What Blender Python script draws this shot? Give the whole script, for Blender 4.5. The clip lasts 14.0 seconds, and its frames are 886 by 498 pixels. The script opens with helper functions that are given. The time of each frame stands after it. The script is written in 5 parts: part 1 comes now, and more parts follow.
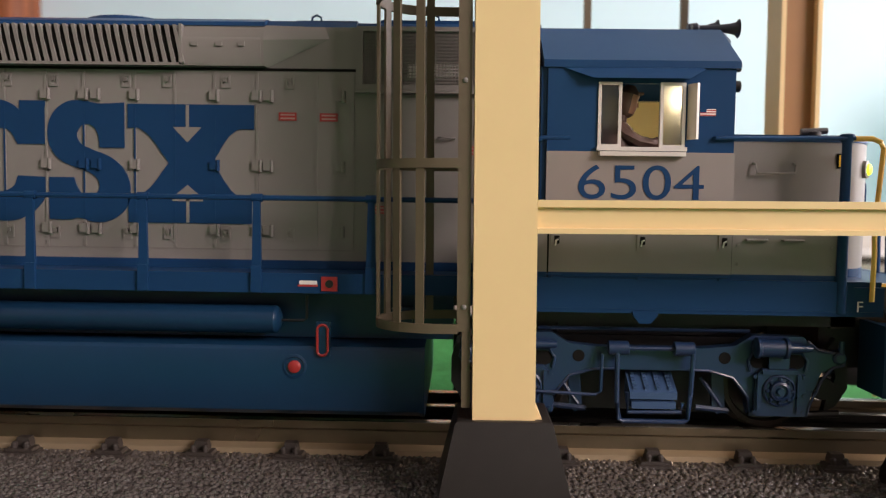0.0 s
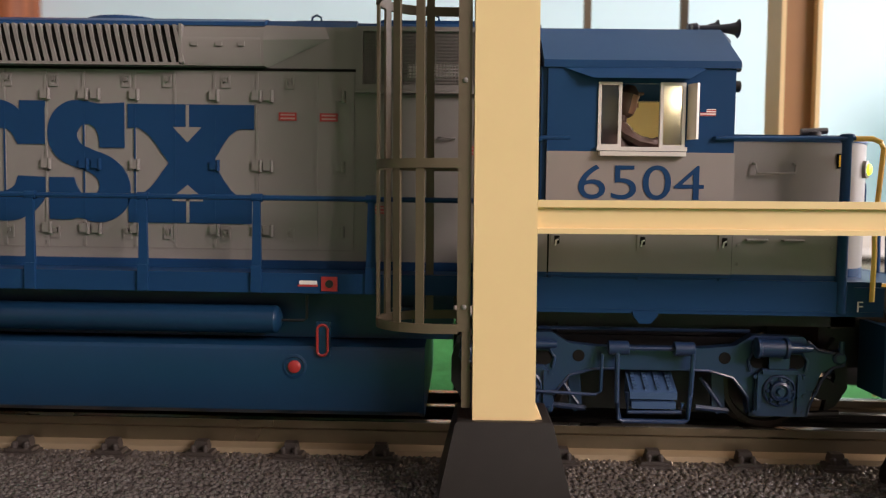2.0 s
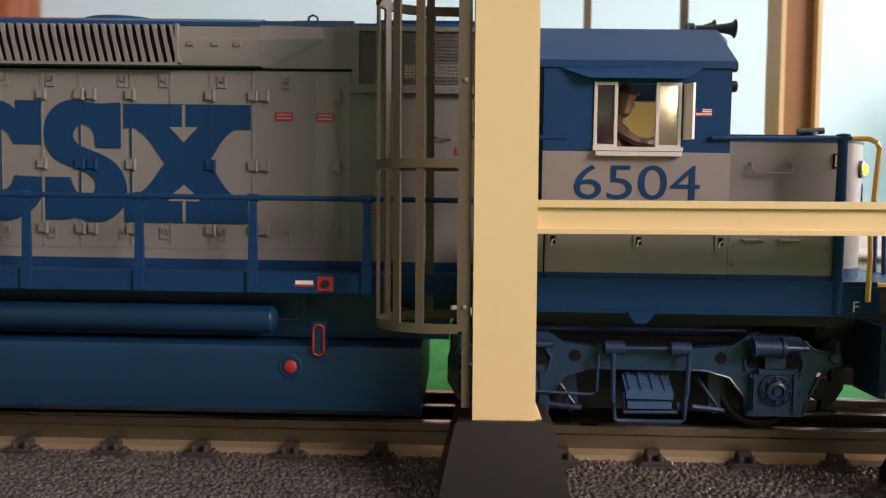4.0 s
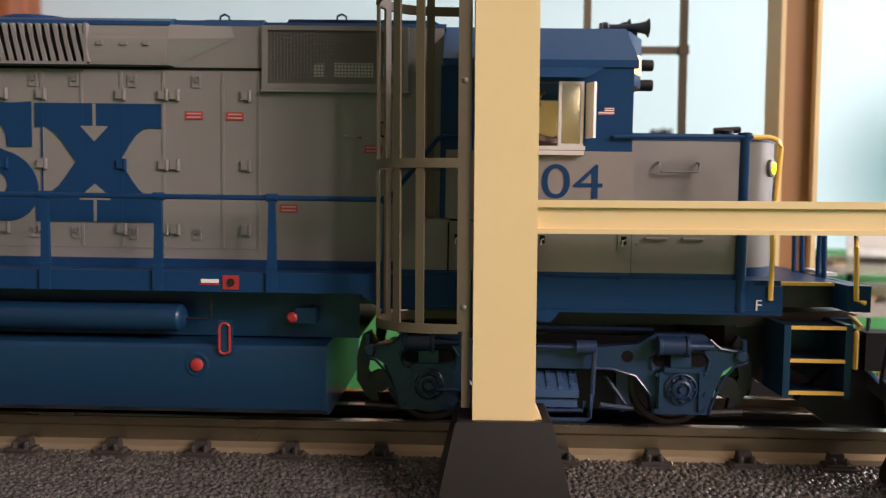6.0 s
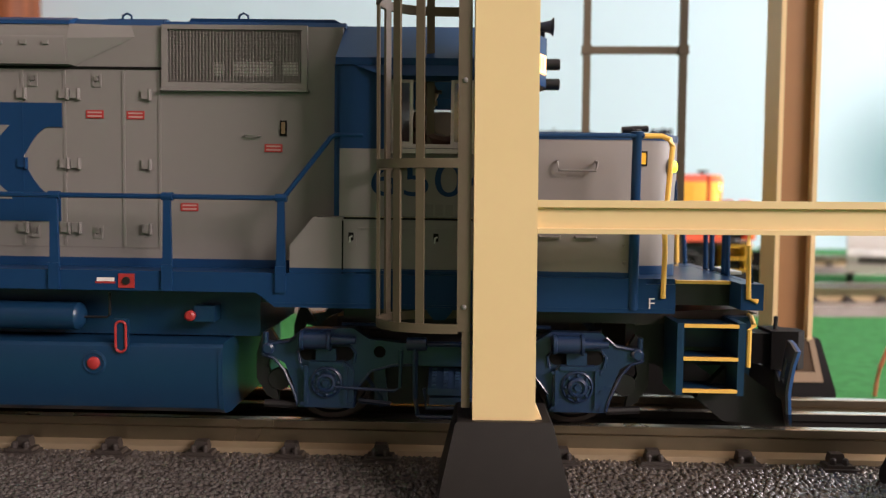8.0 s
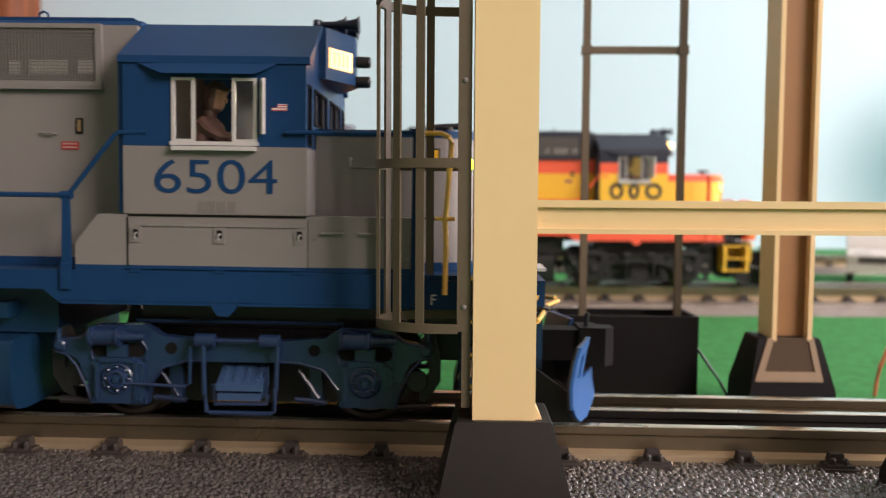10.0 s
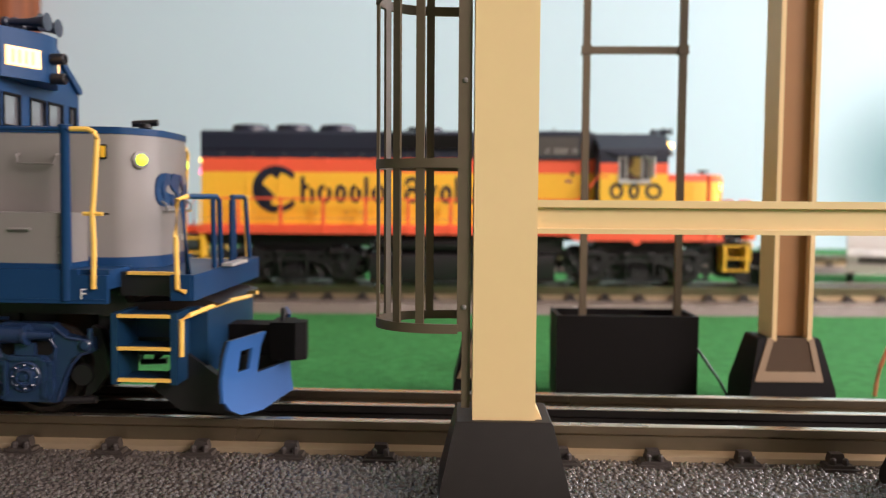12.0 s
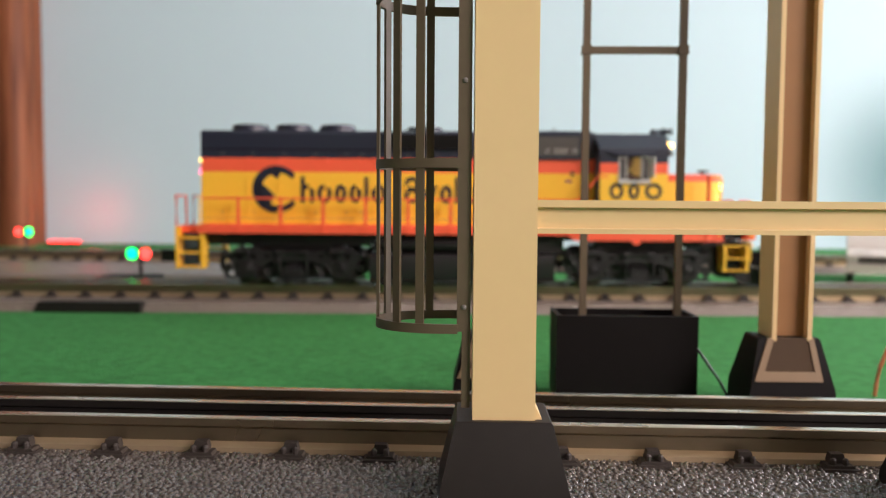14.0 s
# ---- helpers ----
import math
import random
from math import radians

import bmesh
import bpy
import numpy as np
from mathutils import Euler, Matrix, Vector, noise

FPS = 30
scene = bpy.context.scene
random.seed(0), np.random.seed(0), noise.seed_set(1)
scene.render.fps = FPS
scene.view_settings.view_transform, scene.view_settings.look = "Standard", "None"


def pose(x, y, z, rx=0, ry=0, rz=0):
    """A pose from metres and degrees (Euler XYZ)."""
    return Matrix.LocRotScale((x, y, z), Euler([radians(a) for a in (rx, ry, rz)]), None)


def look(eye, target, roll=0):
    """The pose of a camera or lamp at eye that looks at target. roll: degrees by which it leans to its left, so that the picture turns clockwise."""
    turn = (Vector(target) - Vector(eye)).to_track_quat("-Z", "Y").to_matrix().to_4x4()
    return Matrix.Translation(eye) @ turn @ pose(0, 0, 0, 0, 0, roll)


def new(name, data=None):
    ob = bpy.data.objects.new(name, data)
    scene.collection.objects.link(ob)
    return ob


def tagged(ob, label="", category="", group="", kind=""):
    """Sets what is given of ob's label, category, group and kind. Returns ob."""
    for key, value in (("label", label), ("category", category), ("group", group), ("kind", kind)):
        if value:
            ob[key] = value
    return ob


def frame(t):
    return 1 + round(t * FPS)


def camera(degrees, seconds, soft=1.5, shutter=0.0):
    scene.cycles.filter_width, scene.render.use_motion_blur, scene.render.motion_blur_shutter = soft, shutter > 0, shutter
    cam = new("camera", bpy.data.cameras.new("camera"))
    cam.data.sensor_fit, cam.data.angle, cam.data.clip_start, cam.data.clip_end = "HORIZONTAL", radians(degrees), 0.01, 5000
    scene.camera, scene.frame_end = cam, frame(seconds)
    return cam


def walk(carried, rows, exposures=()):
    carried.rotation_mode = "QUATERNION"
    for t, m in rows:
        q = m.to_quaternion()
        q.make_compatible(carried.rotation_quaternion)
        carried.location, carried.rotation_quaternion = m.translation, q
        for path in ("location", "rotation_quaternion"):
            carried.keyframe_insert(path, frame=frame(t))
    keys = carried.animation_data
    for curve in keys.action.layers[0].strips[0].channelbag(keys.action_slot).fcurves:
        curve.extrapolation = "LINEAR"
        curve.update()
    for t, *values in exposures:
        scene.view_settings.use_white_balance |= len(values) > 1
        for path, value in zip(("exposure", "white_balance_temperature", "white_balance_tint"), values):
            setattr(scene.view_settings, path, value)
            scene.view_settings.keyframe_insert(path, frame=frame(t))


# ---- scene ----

# All lengths below are millimetres of the real O-scale layout; K turns them into metres.
K = 0.001

# ---- camera ----
cam = camera(57.0, 14.0, 1.15, 0.5)
cam.data.dof.use_dof = True
cam.data.dof.focus_distance = 0.182
cam.data.dof.aperture_fstop = 18.0
EYE = pose(0, 0, 72 * K, 86.48377, -0.35580, 1.28105)
walk(cam, [(0.0, EYE), (14.0, EYE)], [(0.0, 0.12), (12.05, 0.12), (12.5, -0.06), (12.85, -0.2), (13.1, -0.18), (13.4, -0.05), (14.0, -0.02)])

# ---- light: a dull day through two windows of the room ----
world = bpy.data.worlds.new("world")
scene.world = world
world.use_nodes = True
wn = world.node_tree.nodes
sky = wn.new("ShaderNodeTexSky")
sky.sky_type = "NISHITA"
sky.sun_disc = False
sky.sun_elevation = radians(35)
sky.sun_rotation = radians(100)
wn["Background"].inputs["Strength"].default_value = 0.12
world.node_tree.links.new(sky.outputs["Color"], wn["Background"].inputs["Color"])


def window_lamp(name, m, w, h, watts, colour):
    lamp = bpy.data.lights.new(name, "AREA")
    lamp.shape, lamp.size, lamp.size_y = "RECTANGLE", w, h
    lamp.energy, lamp.color = watts, colour
    ob = new(name, lamp)
    ob.matrix_world = m
    return ob


window_lamp("window_light_side", look((1.72, 0.55, 0.62), (0.0, 0.55, 0.25)), 1.2, 1.0, 38.0, (1.0, 0.86, 0.88))
window_lamp("window_light_front", look((1.72, -1.15, 1.02), (0.0, 0.25, 0.05)), 1.0, 0.72, 62.0, (1.0, 0.83, 0.80))


# ---- materials ----
def mat(name, colour, rough=0.5, metal=0.0, vary=0.12, grain=400.0, bump=0.15, dist=0.0002, spec=0.5, coat=0.0):
    m = bpy.data.materials.new(name)
    m.use_nodes = True
    nt = m.node_tree
    p = nt.nodes["Principled BSDF"]
    co = nt.nodes.new("ShaderNodeTexCoord")
    big = nt.nodes.new("ShaderNodeTexNoise")
    big.inputs["Scale"].default_value = grain * 0.08
    big.inputs["Detail"].default_value = 5.0
    fine = nt.nodes.new("ShaderNodeTexNoise")
    fine.inputs["Scale"].default_value = grain
    fine.inputs["Detail"].default_value = 3.0
    for n in (big, fine):
        nt.links.new(co.outputs["Object"], n.inputs["Vector"])
    mix = nt.nodes.new("ShaderNodeMix")
    mix.data_type = "RGBA"
    mix.inputs[6].default_value = [c * (1 - vary) for c in colour] + [1]
    mix.inputs[7].default_value = [min(1.0, c * (1 + vary)) for c in colour] + [1]
    add = nt.nodes.new("ShaderNodeMath")
    add.operation = "MULTIPLY_ADD"
    add.inputs[1].default_value = 0.5
    nt.links.new(fine.outputs["Fac"], add.inputs[0])
    half = nt.nodes.new("ShaderNodeMath")
    half.operation = "MULTIPLY"
    half.inputs[1].default_value = 0.5
    nt.links.new(big.outputs["Fac"], half.inputs[0])
    nt.links.new(half.outputs[0], add.inputs[2])
    nt.links.new(add.outputs[0], mix.inputs[0])
    nt.links.new(mix.outputs[2], p.inputs["Base Color"])
    mr = nt.nodes.new("ShaderNodeMapRange")
    mr.inputs["To Min"].default_value = max(0.03, rough - 0.1)
    mr.inputs["To Max"].default_value = min(1.0, rough + 0.1)
    nt.links.new(big.outputs["Fac"], mr.inputs["Value"])
    nt.links.new(mr.outputs[0], p.inputs["Roughness"])
    p.inputs["Metallic"].default_value = metal
    p.inputs["Specular IOR Level"].default_value = spec
    p.inputs["Coat Weight"].default_value = coat
    if bump:
        b = nt.nodes.new("ShaderNodeBump")
        b.inputs["Strength"].default_value = bump
        b.inputs["Distance"].default_value = dist
        nt.links.new(fine.outputs["Fac"], b.inputs["Height"])
        nt.links.new(b.outputs["Normal"], p.inputs["Normal"])
    return m


def glow(name, colour, strength):
    m = bpy.data.materials.new(name)
    m.use_nodes = True
    p = m.node_tree.nodes["Principled BSDF"]
    p.inputs["Base Color"].default_value = (*colour, 1)
    p.inputs["Emission Color"].default_value = (*colour, 1)
    p.inputs["Emission Strength"].default_value = strength
    return m


def pebbled(name, colour):
    """Moulded plastic ballast: shiny lumps about a millimetre across."""
    m = mat(name, colour, 0.33, 0, 0.25, 500, 0)
    nt = m.node_tree
    p = nt.nodes["Principled BSDF"]
    co = nt.nodes["Texture Coordinate"]
    v = nt.nodes.new("ShaderNodeTexVoronoi")
    v.feature = "SMOOTH_F1"
    v.inputs["Scale"].default_value = 620.0
    v.inputs["Smoothness"].default_value = 0.6
    nt.links.new(co.outputs["Object"], v.inputs["Vector"])
    b = nt.nodes.new("ShaderNodeBump")
    b.invert = True
    b.inputs["Strength"].default_value = 1.0
    b.inputs["Distance"].default_value = 0.0011
    nt.links.new(v.outputs["Distance"], b.inputs["Height"])
    nt.links.new(b.outputs["Normal"], p.inputs["Normal"])
    return m


def felt(name, colour):
    """A short-napped mat, trodden into lighter and darker tufts."""
    m = mat(name, colour, 0.95, 0, 0.4, 700, 0.9, 0.0012, 0.1)
    nt = m.node_tree
    p = nt.nodes["Principled BSDF"]
    old = p.inputs["Base Color"].links[0].from_socket
    n = nt.nodes.new("ShaderNodeTexNoise")
    n.inputs["Scale"].default_value = 190.0
    n.inputs["Detail"].default_value = 4.0
    nt.links.new(nt.nodes["Texture Coordinate"].outputs["Object"], n.inputs["Vector"])
    k = nt.nodes.new("ShaderNodeMapRange")
    k.inputs["From Min"].default_value, k.inputs["From Max"].default_value = 0.34, 0.66
    k.inputs["To Min"].default_value, k.inputs["To Max"].default_value = 0.84, 1.18
    nt.links.new(n.outputs["Fac"], k.inputs["Value"])
    v = nt.nodes.new("ShaderNodeVectorMath")
    v.operation = "SCALE"
    nt.links.new(old, v.inputs[0])
    nt.links.new(k.outputs[0], v.inputs["Scale"])
    nt.links.new(v.outputs[0], p.inputs["Base Color"])
    return m


def glass(name):
    m = bpy.data.materials.new(name)
    m.use_nodes = True
    p = m.node_tree.nodes["Principled BSDF"]
    p.inputs["Transmission Weight"].default_value = 1.0
    p.inputs["Roughness"].default_value = 0.02
    p.inputs["IOR"].default_value = 1.3
    return m


def wood(name, dark, light):
    m = mat(name, light, 0.6, 0, 0.1, 60, 0.1, 0.0002, 0.3)
    nt = m.node_tree
    p = nt.nodes["Principled BSDF"]
    co = nt.nodes["Texture Coordinate"]
    mp = nt.nodes.new("ShaderNodeMapping")
    mp.inputs["Scale"].default_value = (60, 60, 4)
    n = nt.nodes.new("ShaderNodeTexNoise")
    n.inputs["Scale"].default_value = 1.5
    n.inputs["Detail"].default_value = 6
    r = nt.nodes.new("ShaderNodeValToRGB")
    r.color_ramp.elements[0].color, r.color_ramp.elements[1].color = (*dark, 1), (*light, 1)
    r.color_ramp.elements[0].position, r.color_ramp.elements[1].position = 0.35, 0.65
    nt.links.new(co.outputs["Object"], mp.inputs["Vector"])
    nt.links.new(mp.outputs[0], n.inputs["Vector"])
    nt.links.new(n.outputs["Fac"], r.inputs[0])
    nt.links.new(r.outputs[0], p.inputs["Base Color"])
    return m


M_CREAM = mat("cream_plastic", (0.75, 0.56, 0.29), 0.45, 0, 0.04, 250, 0.05)
M_OLIVE = mat("dark_olive_plastic", (0.105, 0.08, 0.05), 0.5, 0, 0.15, 500, 0.1)
M_BLACK = mat("black_plastic", (0.006, 0.005, 0.005), 0.6, 0, 0.3, 300, 0.15, 0.0002, 0.14)
# Scuffed black, raised above M_BLACK to hold light on the near feet's fronts.
M_FOOT = mat("scuffed_lit_black_plastic", (0.0135, 0.0115, 0.010), 0.5, 0, 0.4, 220, 0.2, 0.0002, 0.3)
# Tan of small plates; on the foot rims it stands for shaded cream.
M_TAN = mat("tan_and_shaded_cream_plastic", (0.22, 0.145, 0.075), 0.5, 0, 0.1, 220, 0.1)
# Shade inside the foot recess, mixed into a deep brown.
M_RECESS_SHADE = mat("shaded_recess_brown", (0.065, 0.04, 0.022), 0.9, 0, 0.2, 120, 0.1)
M_WEB_SHADE = mat("shaded_brown_web", (0.28, 0.14, 0.052), 0.6, 0, 0.15, 120, 0.1)
M_ROADBED = pebbled("grey_plastic_ballast", (0.07, 0.061, 0.056))
M_LUMPS = mat("glossy_ballast_plastic", (0.07, 0.061, 0.055), 0.22, 0, 0.3, 600, 0.0, 0.0002, 1.0)
# Paler copy for the far roadbeds: grazing light is put into the colour.
M_FARBED_LIT = pebbled("grazing_lit_pale_ballast", (0.20, 0.165, 0.14))
# One tinned metal twice: web coloured as shaded, sloping foot as catching light.
M_RAIL_SHADED = mat("shaded_tinned_rail_web", (0.25, 0.20, 0.13), 0.3, 0.85, 0.2, 160, 0.12)
M_RAILFOOT_LIT = mat("lit_tinned_rail_foot", (0.58, 0.46, 0.30), 0.35, 0.7, 0.15, 160, 0.1)
M_RAILTOP = mat("polished_railhead", (0.62, 0.57, 0.48), 0.25, 0.95, 0.1, 300, 0.05)
M_BLACKRAIL = mat("blackened_rail", (0.015, 0.013, 0.012), 0.45, 0.3, 0.2, 300, 0.1)
M_TIE = mat("dark_brown_tie", (0.035, 0.028, 0.024), 0.55, 0, 0.25, 350, 0.2)
M_FELT = felt("green_mat", (0.05, 0.22, 0.065))
M_WALL = mat("pale_blue_wall_paint", (0.54, 0.70, 0.785), 0.8, 0, 0.02, 40, 0.05)


def painted_hill(m, centre, reach, colour):
    """A softly sprayed teal hill on the painted backdrop."""
    nt = m.node_tree
    p = nt.nodes["Principled BSDF"]
    old = p.inputs["Base Color"].links[0].from_socket
    d = nt.nodes.new("ShaderNodeVectorMath")
    d.operation = "DISTANCE"
    d.inputs[1].default_value = centre
    nt.links.new(nt.nodes["Texture Coordinate"].outputs["Object"], d.inputs[0])
    r = nt.nodes.new("ShaderNodeMapRange")
    r.interpolation_type = "SMOOTHSTEP"
    r.inputs["From Min"].default_value, r.inputs["From Max"].default_value = reach * 0.1, reach
    r.inputs["To Min"].default_value, r.inputs["To Max"].default_value = 0.85, 0.0
    nt.links.new(d.outputs["Value"], r.inputs["Value"])
    x = nt.nodes.new("ShaderNodeMix")
    x.data_type = "RGBA"
    x.inputs[7].default_value = (*colour, 1)
    nt.links.new(old, x.inputs[6])
    nt.links.new(r.outputs[0], x.inputs[0])
    nt.links.new(x.outputs[2], p.inputs["Base Color"])


painted_hill(M_WALL, (0.69, 1.25, 0.115), 0.20, (0.10, 0.22, 0.25))
M_WHITE = mat("dull_white_ceiling_paint", (0.62, 0.59, 0.57), 0.8, 0, 0.03, 40, 0.05)
M_ROOM = mat("tan_room_paint", (0.31, 0.27, 0.24), 0.85, 0, 0.05, 40, 0.05)
M_FLOOR = mat("carpet_floor", (0.22, 0.19, 0.15), 0.9, 0, 0.2, 80, 0.3)
M_TABLE = mat("plywood_table", (0.35, 0.25, 0.14), 0.6, 0, 0.15, 60, 0.1)
M_WOOD = wood("red_brown_wood", (0.12, 0.034, 0.014), (0.27, 0.088, 0.036))
M_BLUE = mat("blue_enamel", (0.009, 0.038, 0.105), 0.36, 0, 0.08, 300, 0.05, 0.0002, 0.14)
M_PILOT = mat("bright_blue_enamel", (0.017, 0.085, 0.26), 0.45, 0, 0.1, 300, 0.05)
M_TANK = mat("dark_blue_enamel", (0.007, 0.032, 0.076), 0.32, 0, 0.12, 250, 0.05, 0.0002, 0.4)
M_GREY = mat("warm_grey_enamel", (0.19, 0.175, 0.165), 0.45, 0, 0.05, 300, 0.05)
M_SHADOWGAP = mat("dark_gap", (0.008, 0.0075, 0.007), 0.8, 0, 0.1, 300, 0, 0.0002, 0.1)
M_SCREEN = mat("grey_mesh_screen", (0.16, 0.145, 0.135), 0.5, 0, 0.1, 300, 0.1)
M_YELLOW = mat("yellow_handrail_paint", (0.82, 0.50, 0.10), 0.4, 0, 0.06, 300, 0.05)
M_RED = mat("red_decal", (0.34, 0.025, 0.025), 0.45, 0, 0.1, 300, 0)
M_SILVER = mat("silver_window_frame", (0.58, 0.56, 0.54), 0.35, 0.3, 0.06, 300, 0.05)
M_PAPER = mat("white_decal", (0.75, 0.70, 0.68), 0.5, 0, 0.05, 300, 0)
M_FILTER = mat("light_filter_felt", (0.70, 0.67, 0.64), 0.7, 0, 0.1, 300, 0.1)
M_DECALTEXT = mat("faded_decal_lettering", (0.40, 0.24, 0.22), 0.5, 0, 0.1, 300, 0)
M_PANE = mat("glossy_cab_pane", (0.10, 0.10, 0.105), 0.08, 0, 0.05, 200, 0, 0.0002, 1.0, 0.6)
M_STEEL = mat("brown_steel_wheel", (0.075, 0.062, 0.055), 0.4, 0.8, 0.15, 300, 0.1)
M_FIGURE = mat("brown_figurine_paint", (0.07, 0.035, 0.025), 0.6, 0, 0.15, 300, 0.1)
M_SKIN = mat("figurine_skin_paint", (0.30, 0.16, 0.10), 0.6)
M_CABIN = mat("cream_cab_interior", (0.75, 0.60, 0.28), 0.6, 0, 0.08, 200, 0.05)
M_NAVY = mat("navy_enamel", (0.014, 0.018, 0.035), 0.4, 0, 0.1, 300, 0.05)
M_ORANGE = mat("vermilion_enamel", (0.86, 0.115, 0.05), 0.45, 0, 0.06, 300, 0.05)
M_GOLD = mat("golden_yellow_enamel", (0.90, 0.51, 0.04), 0.45, 0, 0.06, 300, 0.05)
M_TRUCK = mat("dull_blue_black_enamel", (0.012, 0.028, 0.072), 0.27, 0, 0.15, 300, 0.08, 0.0002, 0.6)
M_SPRING = mat("lighter_blue_enamel", (0.035, 0.07, 0.15), 0.35, 0, 0.15, 300, 0.08)
M_SOOT = mat("sooty_black_underframe", (0.012, 0.011, 0.012), 0.4, 0, 0.2, 300, 0.1)
M_DARKGLASS = mat("smoked_window", (0.10, 0.09, 0.09), 0.12, 0, 0.1, 200, 0)
M_CAR = mat("white_car_paint", (0.60, 0.57, 0.53), 0.3, 0, 0.03, 200, 0)
M_MILKY = glass("hazy_window_glass")
M_MILKY.node_tree.nodes["Principled BSDF"].inputs["Roughness"].default_value = 0.35
M_COPPER = mat("copper_wire", (0.75, 0.26, 0.14), 0.35, 0.7, 0.1, 300, 0.05)
M_LAMP = glow("warm_lit_number_board", (1.0, 0.58, 0.23), 1.75)
M_NUMERAL = glow("backlit_numeral_film", (1.0, 0.42, 0.12), 1.2)
M_CLASS = glow("yellow_green_marker_lens", (0.62, 1.0, 0.02), 3.0)
M_CABFILL = glow("warm_cab_fill", (1.0, 0.78, 0.45), 75.0)
M_GREENLED = glow("green_signal_lens", (0.0, 1.0, 0.11), 9.0)
M_REDLED = glow("red_signal_lens", (1.0, 0.03, 0.025), 7.0)
M_AMBER = glow("amber_marker_lens", (1.0, 0.55, 0.12), 10.0)
M_FARCLASS = glow("far_yellow_marker_lens", (1.0, 0.85, 0.12), 30.0)
M_ROSE = glow("rose_marker_lens", (1.0, 0.05, 0.2), 9.0)


# ---- mesh helpers ----
def box(bm, x0, x1, y0, y1, z0, z1):
    v = [bm.verts.new((x, y, z)) for z in (z0, z1) for y in (y0, y1) for x in (x0, x1)]
    for f in ((0, 2, 3, 1), (4, 5, 7, 6), (0, 1, 5, 4), (2, 6, 7, 3), (0, 4, 6, 2), (1, 3, 7, 5)):
        bm.faces.new([v[i] for i in f])


def prism(bm, pts, axis, a, b):
    """A flat outline pushed along one axis from a to b: (x, z) along y, (y, z) along x, (x, y) along z."""
    put = {"y": lambda p, d: (p[0], d, p[1]), "x": lambda p, d: (d, p[0], p[1]), "z": lambda p, d: (p[0], p[1], d)}[axis]
    lo, hi = [bm.verts.new(put(p, a)) for p in pts], [bm.verts.new(put(p, b)) for p in pts]
    bm.faces.new(lo)
    bm.faces.new(hi[::-1])
    n = len(pts)
    for i in range(n):
        bm.faces.new((lo[i], hi[i], hi[(i + 1) % n], lo[(i + 1) % n]))


def tube(bm, path, r, n=8):
    path = [Vector(p) for p in path]
    rings = []
    for i, p in enumerate(path):
        d = (path[min(i + 1, len(path) - 1)] - path[max(i - 1, 0)]).normalized()
        side = d.cross(Vector((0, 0, 1)))
        if side.length < 0.2:
            side = d.cross(Vector((0, 1, 0)))
        side.normalize()
        up = side.cross(d)
        rings.append([bm.verts.new(p + r * (math.cos(2 * math.pi * k / n) * side + math.sin(2 * math.pi * k / n) * up)) for k in range(n)])
    for a, b in zip(rings, rings[1:]):
        for k in range(n):
            bm.faces.new((a[k], a[(k + 1) % n], b[(k + 1) % n], b[k]))
    bm.faces.new(rings[0][::-1])
    bm.faces.new(rings[-1])


def turned(bm, p0, axis, profile, n=20):
    """A lathe form: profile is (distance along axis, radius)."""
    p0, d = Vector(p0), Vector(axis).normalized()
    side = d.cross(Vector((0, 0, 1)))
    if side.length < 0.2:
        side = d.cross(Vector((0, 1, 0)))
    side.normalize()
    up = side.cross(d)
    rings = [[bm.verts.new(p0 + d * h + r * (math.cos(2 * math.pi * k / n) * side + math.sin(2 * math.pi * k / n) * up)) for k in range(n)] for h, r in profile]
    for a, b in zip(rings, rings[1:]):
        for k in range(n):
            bm.faces.new((a[k], a[(k + 1) % n], b[(k + 1) % n], b[k]))
    bm.faces.new(rings[0][::-1])
    bm.faces.new(rings[-1])


def rounded(bm, w, seg=2, angle=0.6):
    bmesh.ops.bevel(bm, geom=[e for e in bm.edges if e.calc_face_angle(0) > angle], offset=w, segments=seg, affect="EDGES", clamp_overlap=True)


def mesh_of(name, bm, material, dz=0.0):
    bmesh.ops.recalc_face_normals(bm, faces=bm.faces)
    for v in bm.verts:
        v.co = Vector((v.co.x, v.co.y, v.co.z + dz)) * K
    me = bpy.data.meshes.new(name)
    bm.to_mesh(me)
    bm.free()
    me.materials.append(material)
    me.polygons.foreach_set("use_smooth", [True] * len(me.polygons))
    me.set_sharp_from_angle(angle=radians(32))
    return me


def part(name, bm, material, parent, label="", dz=0.0):
    ob = new(name, mesh_of(name, bm, material, dz))
    ob.parent = parent
    if label:
        tagged(ob, label)
    return ob


def thing(name, m, label, category, group="", kind=""):
    ob = new(name)
    ob.empty_display_size = 0.01
    ob.matrix_world = m
    return tagged(ob, label, category, group, kind)


def structure(name, bm, material, label, category):
    return tagged(new(name, mesh_of(name, bm, material)), label, category, kind="structure")


def bm_box(*a, bevel=0.0, seg=2):
    bm = bmesh.new()
    box(bm, *a)
    if bevel:
        rounded(bm, bevel, seg)
    return bm


def bm_prism(pts, axis, a, b, bevel=0.0):
    bm = bmesh.new()
    prism(bm, pts, axis, a, b)
    if bevel:
        rounded(bm, bevel, 2)
    return bm


def bm_tube(path, r, n=8):
    bm = bmesh.new()
    tube(bm, path, r, n)
    return bm


def bm_turned(p0, axis, profile, n=20):
    bm = bmesh.new()
    turned(bm, p0, axis, profile, n)
    return bm


